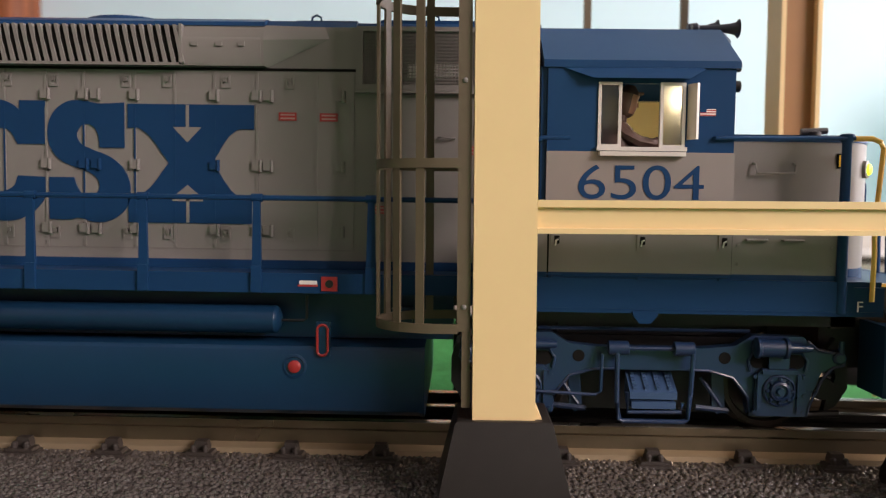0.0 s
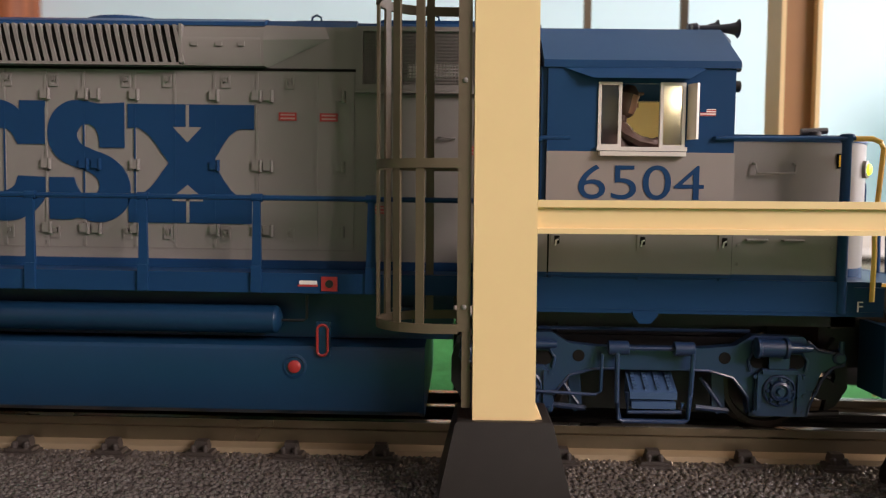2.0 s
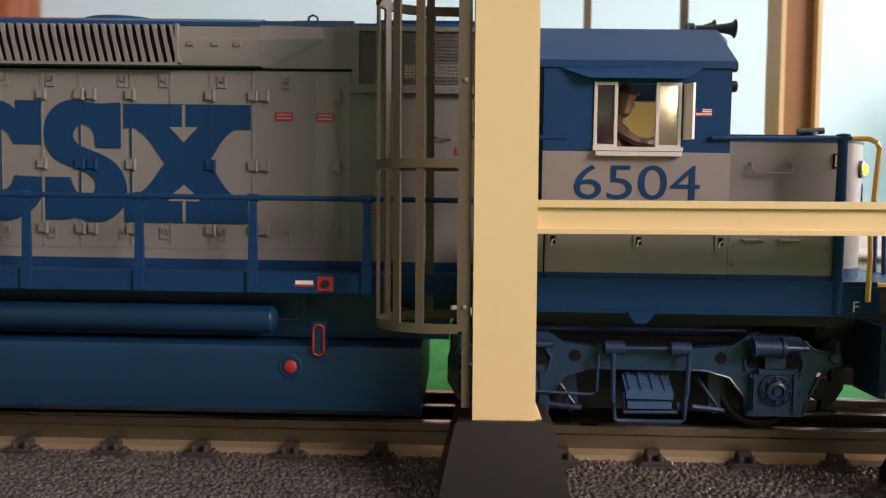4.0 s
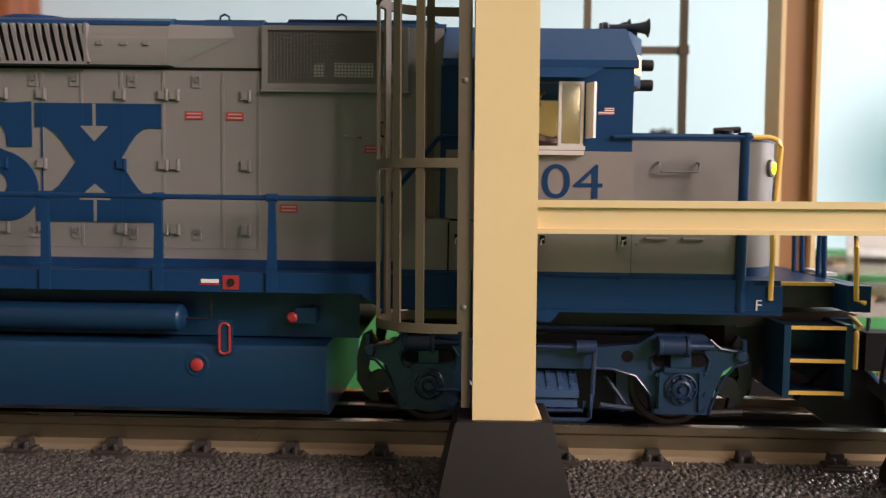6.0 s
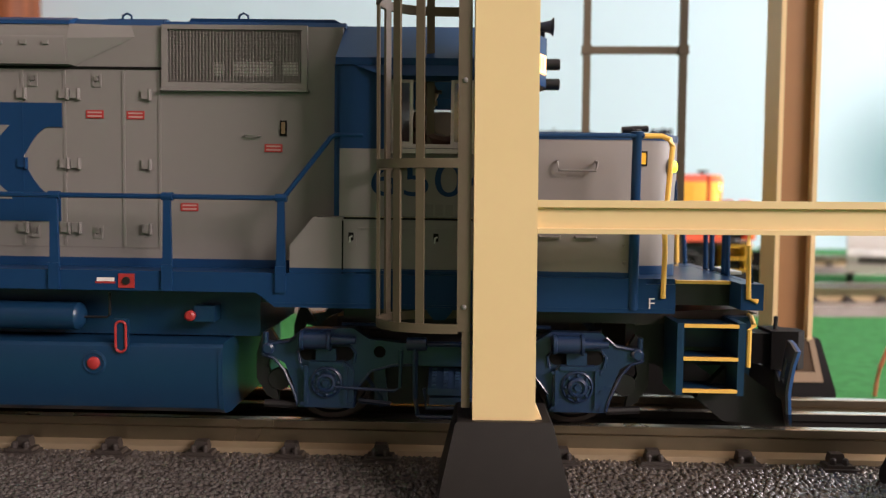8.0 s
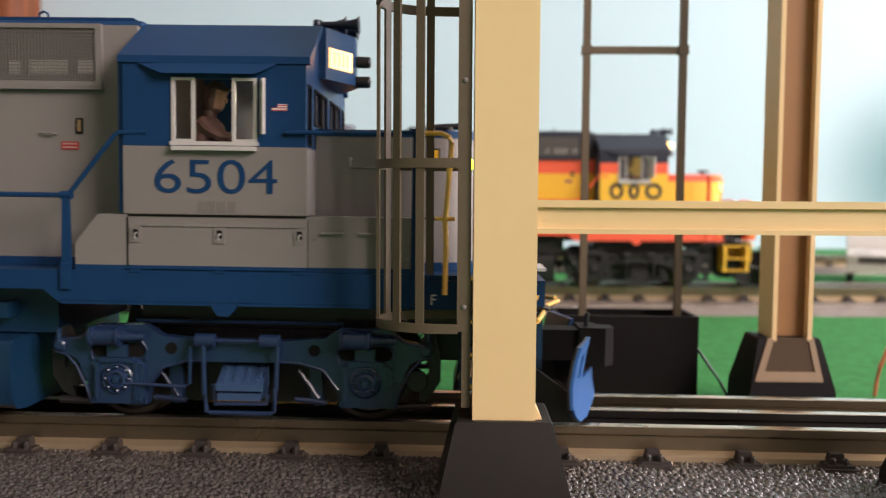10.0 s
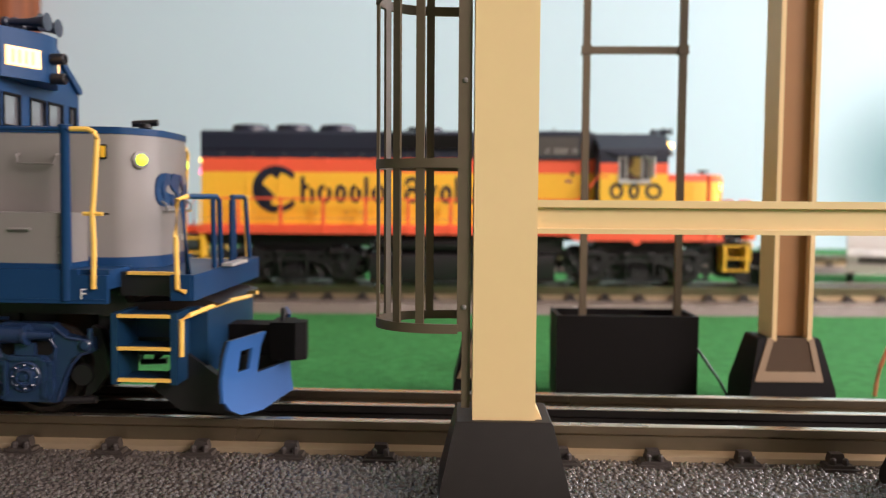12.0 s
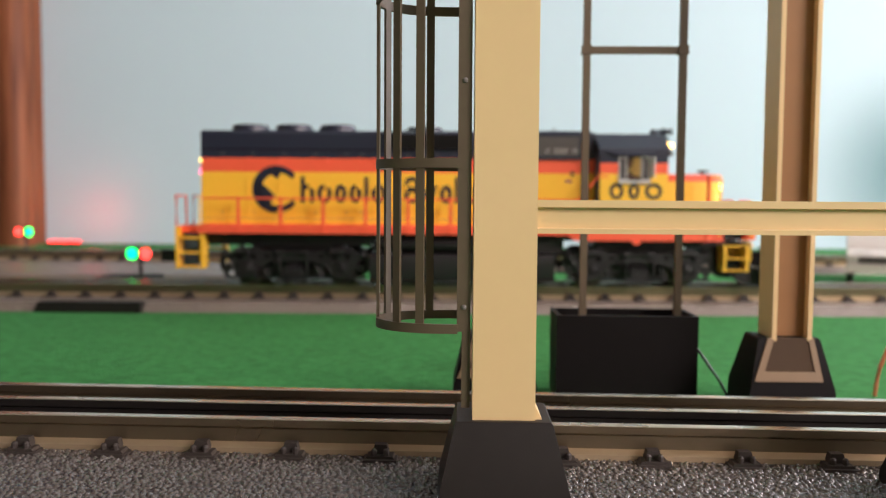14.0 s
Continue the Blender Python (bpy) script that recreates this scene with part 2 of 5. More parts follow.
def lettering(name, text, size, m, material, parent):
    cu = bpy.data.curves.new(name, "FONT")
    cu.body, cu.size, cu.align_x, cu.extrude = text, size * K, "CENTER", 0.00006
    cu.offset = -0.003 * size * K
    tmp = new(name, cu)
    bpy.context.view_layer.update()
    me = bpy.data.meshes.new_from_object(tmp.evaluated_get(bpy.context.evaluated_depsgraph_get()))
    bpy.data.objects.remove(tmp)
    me.materials.clear()
    me.materials.append(material)
    ob = new(name, me)
    ob.parent = parent
    ob.matrix_local = m
    return ob


# The near track leans a trifle: it runs 0.45 degrees down towards +x.
LEAN = Matrix.Translation((0, 0, 72 * K)) @ pose(0, 0, 0, 0, 0.45, 0) @ Matrix.Translation((0, 0, -72 * K))


def on_near_track(x, y, z):
    return LEAN @ pose(x * K, y * K, z * K)


# ---- room ----
def room():
    def slab(name, dims, material, label, category):
        return structure(name, bm_box(*dims), material, label, category)

    slab("floor", (-1800, 1800, -2050, 1330, -790, -760), M_FLOOR, "plain brown carpet floor of the layout room", "floor")
    slab("ceiling", (-1800, 1800, -2050, 1330, 1450, 1480), M_WHITE, "plain dull white painted ceiling", "ceiling")
    slab("wall_north", (-1800, 1800, 1250, 1330, -760, 1450), M_WALL, "pale blue painted wall behind the layout", "wall")
    slab("wall_west", (-1880, -1800, -2050, 1330, -760, 1450), M_ROOM, "tan painted side wall", "wall")
    # east wall with a window opening
    slab("wall_east", (1800, 1880, -620, -100, -760, 1450), M_WALL, "pale blue painted wall between two windows", "wall")
    slab("wall_east_5", (1800, 1880, -2050, -1680, -760, 1450), M_WALL, "pale blue painted wall beside a window", "wall")
    slab("wall_east_6", (1800, 1880, -1680, -620, -760, 620), M_WALL, "pale blue wall under a window", "wall")
    slab("wall_east_7", (1800, 1880, -1680, -620, 1420, 1450), M_WALL, "pale blue wall over a window", "wall")
    slab("wall_east_2", (1800, 1880, 1200, 1330, -760, 1450), M_WALL, "pale blue painted wall beside a window", "wall")
    slab("wall_east_3", (1800, 1880, -100, 1200, -760, 90), M_WALL, "pale blue wall under a window", "wall")
    slab("wall_east_4", (1800, 1880, -100, 1200, 1150, 1450), M_WALL, "pale blue wall over a window", "wall")
    slab("wall_south", (-1880, 1880, -2130, -2050, -760, 1450), M_ROOM, "tan painted wall behind the viewer", "wall")
    slab("layout_table", (-1500, 1500, -350, 1245, -40, -4), M_TABLE, "plywood table that carries the railway layout", "table")
    slab("ground", (-1480, 1480, -330, 1244, -4, 0), M_FELT, "green felt mat covering the layout table", "mat")
    # wooden casing in the corner, in moulded steps
    post = thing("door_casing", pose(-0.634, 1.2, 0.0), "red-brown moulded wooden casing standing against the wall", "casing", kind="structure")
    part("casing_board", bm_box(-160, -8, -30, 48, -4, 1400, bevel=4), M_WOOD, post)
    part("moulding", bm_turned((-55, -30, -4), (0, 0, 1), ((0, 22), (1404, 22)), 24), M_WOOD, post)
    part("moulding", bm_turned((-14, -26, -4), (0, 0, 1), ((0, 26), (1404, 26)), 24), M_WOOD, post)
    part("moulding", bm_turned((-110, -30, -4), (0, 0, 1), ((0, 28), (1404, 28)), 24), M_WOOD, post)


room()


# ---- track ----
RAIL = ((-1.6, 15.5), (-1.5, 13.6), (-0.5, 12.9), (-0.5, 9.2), (-2.6, 8.3), (-2.6, 7.2), (2.6, 7.2), (2.6, 8.3), (0.5, 9.2), (0.5, 12.9), (1.5, 13.6), (1.6, 15.5))


def track(m, x0, x1, tie0, pitch, label, edge=38, toe=45, front=0, bed=None, mid=0.0):
    base = thing("railway_track", m, label, "track", "tracks of the layout")
    bm = bmesh.new()
    prism(bm, ((-toe - front, -4), (-edge - front, 6.1), (-26, 6.9), (26, 6.9), (edge, 6.1), (toe, -4)), "x", x0, x1)
    part("roadbed", bm, bed or M_ROADBED, base, "grey moulded plastic ballast roadbed")
    for y, material, head in ((mid - 16, M_RAIL_SHADED, M_RAILTOP), (mid, M_BLACKRAIL, M_RAILTOP), (mid + 16, M_RAIL_SHADED, M_RAILTOP)):
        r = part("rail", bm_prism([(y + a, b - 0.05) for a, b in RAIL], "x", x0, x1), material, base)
        # Lighter overlay: light on the sloping foot is put into its colour.
        if material is M_RAIL_SHADED:
            part("rail_foot", bm_prism([(y + a, b) for a, b in ((-2.75, 7.1), (-2.75, 8.5), (-0.6, 9.5), (0.6, 9.5), (2.75, 8.5), (2.75, 7.1))], "x", x0, x1), M_RAILFOOT_LIT, r)
        part("railhead", bm_prism(((y - 1.45, 15.35), (y - 1.2, 15.62), (y + 1.2, 15.62), (y + 1.45, 15.35)), "x", x0, x1), head, r)
    tie_me = mesh_of("tie", bm_box(-4.2, 4.2, -25.6, 25.6, 6.0, 7.6, bevel=0.5, seg=1), M_TIE)
    bm = bmesh.new()
    prism(bm, ((-3.6, 7.6), (3.6, 7.6), (3.2, 8.3), (-3.2, 8.3)), "y", -2.6, 3.4)
    prism(bm, ((-2.1, 8.3), (2.1, 8.3), (1.5, 10.6), (-1.5, 10.6)), "y", -0.6, 1.9)
    for sx in (-1.5, 1.5):
        turned(bm, (sx, -1.6, 8.2), (0, 0, 1), ((0, 0.75), (1.3, 0.75), (1.7, 0.4)), 8)
    clip_me = mesh_of("tie_plate", bm, M_TIE)
    x = tie0
    while x < x1 - 5:
        t = new("tie", tie_me)
        t.parent, t.location = base, (x * K, 0, 0)
        for y in (mid - 20.2, mid + 20.2):
            c = new("tie_plate", clip_me)
            c.parent, c.location = t, (0, y * K, 0)
            if y > 0:
                c.rotation_euler = (0, 0, math.pi)
        x += pitch
    return base


def ballast_relief(parent, x0, x1, y0, y1, step):
    """Lumps of the moulded ballast along the near edge, about a millimetre and a half each."""
    nx, ny = int((x1 - x0) / step), int((y1 - y0) / step)
    verts, faces = [], []
    for j in range(ny + 1):
        y = y0 + j * step
        base = 6.9 if y > -26 else 6.9 + (y + 26) * 0.014
        for i in range(nx + 1):
            x = x0 + i * step
            d = noise.voronoi(Vector((x / 1.3, y / 1.4, 0.3)))[0]
            h = 0.72 * max(0.0, 1.0 - (d[0] / 0.68) ** 2) + 0.2 * noise.noise(Vector((x / 4, y / 4, 5)))
            verts.append((x * K, y * K, (base - 0.1 + h) * K))
    for j in range(ny):
        for i in range(nx):
            a = j * (nx + 1) + i
            faces.append((a, a + 1, a + nx + 2, a + nx + 1))
    me = bpy.data.meshes.new("ballast_relief")
    me.from_pydata(verts, [], faces)
    me.materials.append(M_LUMPS)
    me.polygons.foreach_set("use_smooth", [True] * len(me.polygons))
    ob = new("ballast_relief", me)
    ob.parent = parent
    return tagged(ob, "glossy grey moulded ballast lumps", kind="stuff")


near_track = track(on_near_track(0, 222, 0), -420, 420, -402.5, 22.55, "three-rail track on grey moulded plastic ballast with dark ties", 49, 56, 46, mid=-1.8)
ballast_relief(near_track, -118, 128, -57.0, -20.4, 0.16)
# The two far beds carry their grazing light in a paler colour.
track(pose(0, 549 * K, 0, 0, 0, 1.2), -640, 640, -628.0, 22.55, "far three-rail track on grey plastic ballast along the green mat", bed=M_FARBED_LIT)
track(pose(0, 850 * K, 0.0), -900, 900, -890.0, 22.55, "rearmost three-rail track on grey plastic ballast near the wall", bed=M_FARBED_LIT)


# ---- gantry frames ----
def foot(parent, cx, cy, open_front):
    bm = bmesh.new()
    rings = []
    deep, drop = (0.77, 0.0) if open_front else (1.0, 0.7)
    for z, hx, hy in ((0, 14.2, 15.0), (9, 14.0, 14.6), (25.6 - drop, 10.3, 8.8), (26.1 - drop, 9.8, 8.3)):
        rings.append([bm.verts.new((cx + a * hx, cy + b * hy * deep, z)) for a, b in ((-1, -1), (1, -1), (1, 1), (-1, 1))])
    for a, b in zip(rings, rings[1:]):
        for k in range(4):
            bm.faces.new((a[k], a[(k + 1) % 4], b[(k + 1) % 4], b[k]))
    bm.faces.new(rings[0][::-1])
    bm.faces.new(rings[-1])
    rounded(bm, 0.7, 2, 0.2)
    # Near feet get the lighter black that carries light on their front faces.
    f = part("foot", bm, M_BLACK if open_front else M_FOOT, parent, "black tapered plastic foot")
    if open_front:
        # flared cream rim and recess on the sloping inner face, shade put into both colours
        def y_at(z):
            return cy - (11.24 - (z - 9) * 4.47 / 16.6) - 0.5
        bm = bmesh.new()
        for pts in (((-7.2, 26.2), (-5.0, 26.2), (-9.0, 15.4), (-12.6, 12.2)), ((6.2, 26.2), (8.0, 26.2), (10.0, 12.2), (7.6, 15.4)), ((-12.6, 12.2), (-9.0, 15.4), (7.6, 15.4), (10.0, 12.2))):
            lo = [bm.verts.new((cx + x, y_at(z), z)) for x, z in pts]
            hi = [bm.verts.new((cx + x, y_at(z) + 3, z)) for x, z in pts]
            bm.faces.new(lo)
            bm.faces.new(hi[::-1])
            for i in range(4):
                bm.faces.new((lo[i], hi[i], hi[(i + 1) % 4], lo[(i + 1) % 4]))
        part("flared_rim", bm, M_TAN, f, "flared cream rim, its shade put into tan")
        bm = bmesh.new()
        lo = [bm.verts.new((cx + x, y_at(z) + 0.35, z)) for x, z in ((-5.1, 26.2), (6.3, 26.2), (7.8, 15.2), (-9.2, 15.2))]
        hi = [bm.verts.new((v.co.x, v.co.y + 2, v.co.z)) for v in lo]
        bm.faces.new(lo)
        bm.faces.new(hi[::-1])
        for i in range(4):
            bm.faces.new((lo[i], hi[i], hi[(i + 1) % 4], lo[(i + 1) % 4]))
        part("recess_plate", bm, M_RECESS_SHADE, f, "recess plate with shade put into its brown")
    return f


def leg(parent, cx, y0, open_front):
    """A channel 13.4 wide and 15 deep; its open side faces the track."""
    w, d, t = 6.62, 13.0, 1.5
    flip = -1 if open_front else 1
    yc = y0 + d / 2
    pts = [(-w, -d / 2), (w, -d / 2), (w, d / 2), (w - t, d / 2), (w - t, -d / 2 + 2.2), (-w + t, -d / 2 + 2.2), (-w + t, d / 2), (-w, d / 2)]
    pts = [(cx + a, yc + flip * b) for a, b in pts]
    bm = bmesh.new()
    prism(bm, pts, "z", 25.2, 168)
    rounded(bm, 0.95 if not open_front else 0.4, 4, 1.0)
    part("leg", bm, M_CREAM, parent, "cream plastic channel leg")
    # Brown panel over the cream web: the channel's inner shade as colour.
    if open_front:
        part("web_panel", bm_box(cx - w + t + 0.05, cx + w - t - 0.05, y0 + 3.2, y0 + 5.2, 26.5, 167), M_WEB_SHADE, parent, "recessed web with the channel's shade put into brown")
    if open_front:
        return
    bm = bmesh.new()
    prism(bm, ((cx + w - 0.5, 29.4), (cx + w + 1.6, 25.3), (cx + w - 0.5, 25.3)), "y", y0 + 1, y0 + d - 1)
    part("gusset", bm, M_CREAM, parent)


def gantry():
    near = thing("gantry_frame", pose(0, 0, 0), "cream plastic gantry frame on black tapered feet beside the track", "gantry", "gantry frames")
    for cx in (9.3, 113.3):
        foot(near, cx, 176.9, False)
        leg(near, cx, 170, False)
    bm = bmesh.new()
    prism(bm, ((171.4, 66.1), (171.4, 70.2), (170.2, 70.4), (170.2, 71.9), (179, 71.9), (179, 70.6), (173, 70.2), (173, 66.5), (179, 66.1), (179, 64.9), (170.2, 64.9), (170.2, 65.9)), "x", 16.0, 106.8)
    rounded(bm, 0.18, 2, 0.9)
    part("cross_beam", bm, M_CREAM, near, "cream channel cross beam")
    far = thing("gantry_frame", pose(0, 0, 0), "cream plastic gantry frame behind the track, open channel side in view", "gantry", "gantry frames")
    for cx in (12.4, 110.9):
        foot(far, cx - 0.7, 280.2, True)
        leg(far, cx, 273, True)
    return near, far


def caged_ladder():
    lad = thing("caged_ladder", pose(0, 0, 0), "dark olive plastic caged ladder fixed to the cream gantry leg", "ladder")
    stile_n = part("stile", bm_box(-0.75, 2.1, 171.0, 172.6, 44, 166, bevel=0.25), M_OLIVE, lad)
    part("stile", bm_box(0.3, 2.1, 171.2, 172.6, 27.7, 44.2), M_OLIVE, lad)
    part("stile", bm_box(-0.75, 2.1, 191.0, 192.6, 44, 166, bevel=0.25), M_OLIVE, lad)
    for z in (48.4, 95.8, 141.0):
        part("screw", bm_turned((0.7, 171.05, 0.8 + z), (0, -1, 0), ((0, 0.6), (0.3, 0.5), (0.45, 0.25)), 12), M_SCREEN, stile_n, "small steel screw")
    for k in range(10):
        z = 48 + 12.5 * k
        part("rung", bm_tube([(0.9, 172.4, z), (0.9, 191.2, z)], 0.55, 6), M_OLIVE, lad)

    def u(a, r=0.0):
        """A point of the cage's outline: a from 0 at the near stile to 1 at the far one."""
        ang = math.pi * (a - 0.5)
        return (-0.6 - (17.9 + r) * math.cos(ang) ** 0.8, 182 + (11.2 + r) * math.sin(ang))

    def hoop(z0, z1):
        bm = bmesh.new()
        n = 40
        ring = []
        for i in range(n + 1):
            o, q = u(i / n, 0.5), u(i / n, -0.35)
            ring.append([bm.verts.new((*p, z)) for p, z in ((o, z0), (o, z1), (q, z1), (q, z0))])
        for a, b in zip(ring, ring[1:]):
            for k in range(4):
                bm.faces.new((a[k], a[(k + 1) % 4], b[(k + 1) % 4], b[k]))
        bm.faces.new(ring[0])
        bm.faces.new(ring[-1][::-1])
        part("hoop", bm, M_OLIVE, lad, "flat cage hoop")

    for z in (43.6, 78.5, 114.5, 150.0):
        hoop(z, z + 2.0)
    for a in (0.12, 0.235, 0.50, 0.65, 0.904):
        x, y = u(a)
        x1, y1 = u(a + 0.01)
        t = Vector((x1 - x, y1 - y)).normalized()
        n = Vector((-t.y, t.x))
        pts = [(x + t.x * h + n.x * g, y + t.y * h + n.y * g) for h, g in ((-0.9, -0.35), (0.9, -0.35), (0.9, 0.3), (-0.9, 0.3))]
        part("cage_bar", bm_prism(pts, "z", 43.8, 151.5, bevel=0.1), M_OLIVE, lad)


def planter_frame():
    b = thing("black_bin", pose(0, 0, 0), "black open-topped plastic bin on the green mat", "bin")
    part("side_wall", bm_box(34.4, 84.8, 290, 291.6, 0, 30.7, bevel=0.4), M_BLACK, b)
    part("side_wall", bm_box(34.4, 84.8, 309.4, 311, 0, 30.7, bevel=0.4), M_BLACK, b)
    part("end_wall", bm_box(34.4, 36.0, 291.6, 309.4, 0, 30.7, bevel=0.4), M_BLACK, b)
    part("end_wall", bm_box(83.2, 84.8, 291.6, 309.4, 0, 30.7, bevel=0.4), M_BLACK, b)
    part("bottom", bm_box(36.0, 83.2, 291.6, 309.4, 0, 22), M_BLACK, b)
    f = thing("ladder_frame", pose(0, 0, 0), "dark olive open frame of uprights and crossbars in a bin", "frame")
    for x in (45.0, 79.7):
        part("upright", bm_box(x - 1.25, x + 1.25, 299, 301.4, 22, 172, bevel=0.3), M_OLIVE, f)
    for z in (126.0, 160.0):
        part("crossbar", bm_box(46.2, 78.5, 299.4, 301, z - 1.3, z + 1.3, bevel=0.3), M_OLIVE, f)
    for x in (45.0, 79.7):
        part("collar", bm_box(x - 1.8, x + 1.8, 298.7, 301.7, 124.4, 127.6, bevel=0.4), M_OLIVE, f)


gantry()
caged_ladder()
planter_frame()


# ---- locomotive ----
Z0 = 15.5  # the railhead; heights in the builder count from the mat


def pierced(bm, us, vs, is_open, put):
    """One connected slab on a grid of us by vs, with the open cells left out. put(u, v, k) gives a corner, k 0 in front and 1 behind."""
    corner = {}

    def at(i, j, k):
        if (i, j, k) not in corner:
            corner[i, j, k] = bm.verts.new(put(us[i], vs[j], k))
        return corner[i, j, k]

    def solid(i, j):
        return 0 <= i < len(us) - 1 and 0 <= j < len(vs) - 1 and not is_open((us[i] + us[i + 1]) / 2, (vs[j] + vs[j + 1]) / 2)

    for i in range(len(us) - 1):
        for j in range(len(vs) - 1):
            if not solid(i, j):
                continue
            for k in (0, 1):
                bm.faces.new((at(i, j, k), at(i + 1, j, k), at(i + 1, j + 1, k), at(i, j + 1, k)))
            for a, b, n in (((i, j), (i + 1, j), (i, j - 1)), ((i + 1, j), (i + 1, j + 1), (i + 1, j)), ((i + 1, j + 1), (i, j + 1), (i, j + 1)), ((i, j + 1), (i, j), (i - 1, j))):
                if not solid(*n):
                    bm.faces.new((at(*a, 0), at(*b, 0), at(*b, 1), at(*a, 1)))


def hole_wall(bm, x0, x1, z0, z1, hx0, hx1, hz0, hz1, y0, y1):
    """A wall in the xz plane with a rectangular opening."""
    xs = sorted({x0, hx0, hx1, x1})
    zs = sorted({z0, z1} | {z for z in (hz0, hz1) if z0 < z < z1})
    pierced(bm, xs, zs, lambda x, z: hx0 < x < hx1 and hz0 < z < hz1, lambda u, v, k: (u, (y0, y1)[k], v))


def bar_sign(x, z, w, h, side, parent, name="warning_decal", plate=None):
    """A red label with two unreadable white lines."""
    y = side * 19.62
    d = part(name, bm_box(x - w / 2, x + w / 2, min(y, y + side * 0.12), max(y, y + side * 0.12), z - h / 2, z + h / 2), plate or M_RED, parent, "red label with unreadable white lines", -Z0)
    bm = bmesh.new()
    for dz in (-0.22, 0.22):
        box(bm, x - w * 0.4, x + w * 0.4, min(y, y + side * 0.2), max(y, y + side * 0.2), z + dz * h - 0.1 * h, z + dz * h + 0.1 * h)
    part("decal_text", bm, M_DECALTEXT, d, "", -Z0)


def px_shape(pts):
    """Outline in drawing units of the side emblem to millimetres on the hood side."""
    return [(-51.5 + (a - 450) * 0.1423, 94.3 - (b - 187) * 0.14) for a, b in pts]


def eased(pts, corner=0.95, steps=4):
    """An outline with its gentle bends rounded and its sharp corners kept."""
    v = [Vector(q) for q in pts]
    n = len(v)
    tangent = []
    for i in range(n):
        a, b = (v[i] - v[i - 1]).normalized(), (v[(i + 1) % n] - v[i]).normalized()
        tangent.append(None if a.angle(b, 0.0) > corner else (a + b).normalized())
    out = []
    for i in range(n):
        j = (i + 1) % n
        chord = v[j] - v[i]
        out.append(tuple(v[i]))
        if tangent[i] is None and tangent[j] is None:
            continue
        t0, t1 = (tangent[i] or chord.normalized()) * chord.length, (tangent[j] or chord.normalized()) * chord.length
        for k in range(1, steps):
            u = k / steps
            out.append(tuple((2 * u ** 3 - 3 * u ** 2 + 1) * v[i] + (u ** 3 - 2 * u ** 2 + u) * t0 + (3 * u ** 2 - 2 * u ** 3) * v[j] + (u ** 3 - u ** 2) * t1))
    return out


def inside(x, z, pts):
    """Whether a point lies in an outline."""
    hit = False
    for (a, b), (c, d) in zip(pts, pts[1:] + pts[:1]):
        if (b > z) != (d > z) and x < a + (z - b) * (c - a) / (d - b):
            hit = not hit
    return hit


EMBLEM_S = [(222, 185), (222, 265), (178, 265), (175, 240), (165, 226), (152, 224), (141, 233), (138, 245), (145, 258), (165, 268), (200, 283), (222, 305), (232, 335), (228, 365), (212, 385), (190, 396), (165, 397), (140, 390), (128, 393), (88, 393), (88, 318), (132, 318), (138, 335), (150, 350), (165, 350), (176, 340), (176, 325), (165, 312), (135, 300), (105, 285), (90, 262), (86, 240), (92, 212), (108, 192), (130, 182), (155, 183), (175, 187)]
EMBLEM_C = [(83, 183), (83, 260), (33, 260), (20, 238), (0, 232), (-20, 240), (-30, 290), (-20, 338), (0, 345), (25, 335), (33, 316), (83, 318), (82, 350), (60, 380), (30, 395), (0, 397), (-45, 385), (-75, 340), (-78, 290), (-72, 235), (-45, 195), (0, 182), (25, 190), (37, 200), (37, 183)]
EMBLEM_X = [(228, 187), (450, 187), (450, 230), (419, 232), (377, 288), (424, 350), (446, 352), (446, 397), (228, 397), (228, 350), (254, 345), (300, 290), (249, 230), (228, 230)]


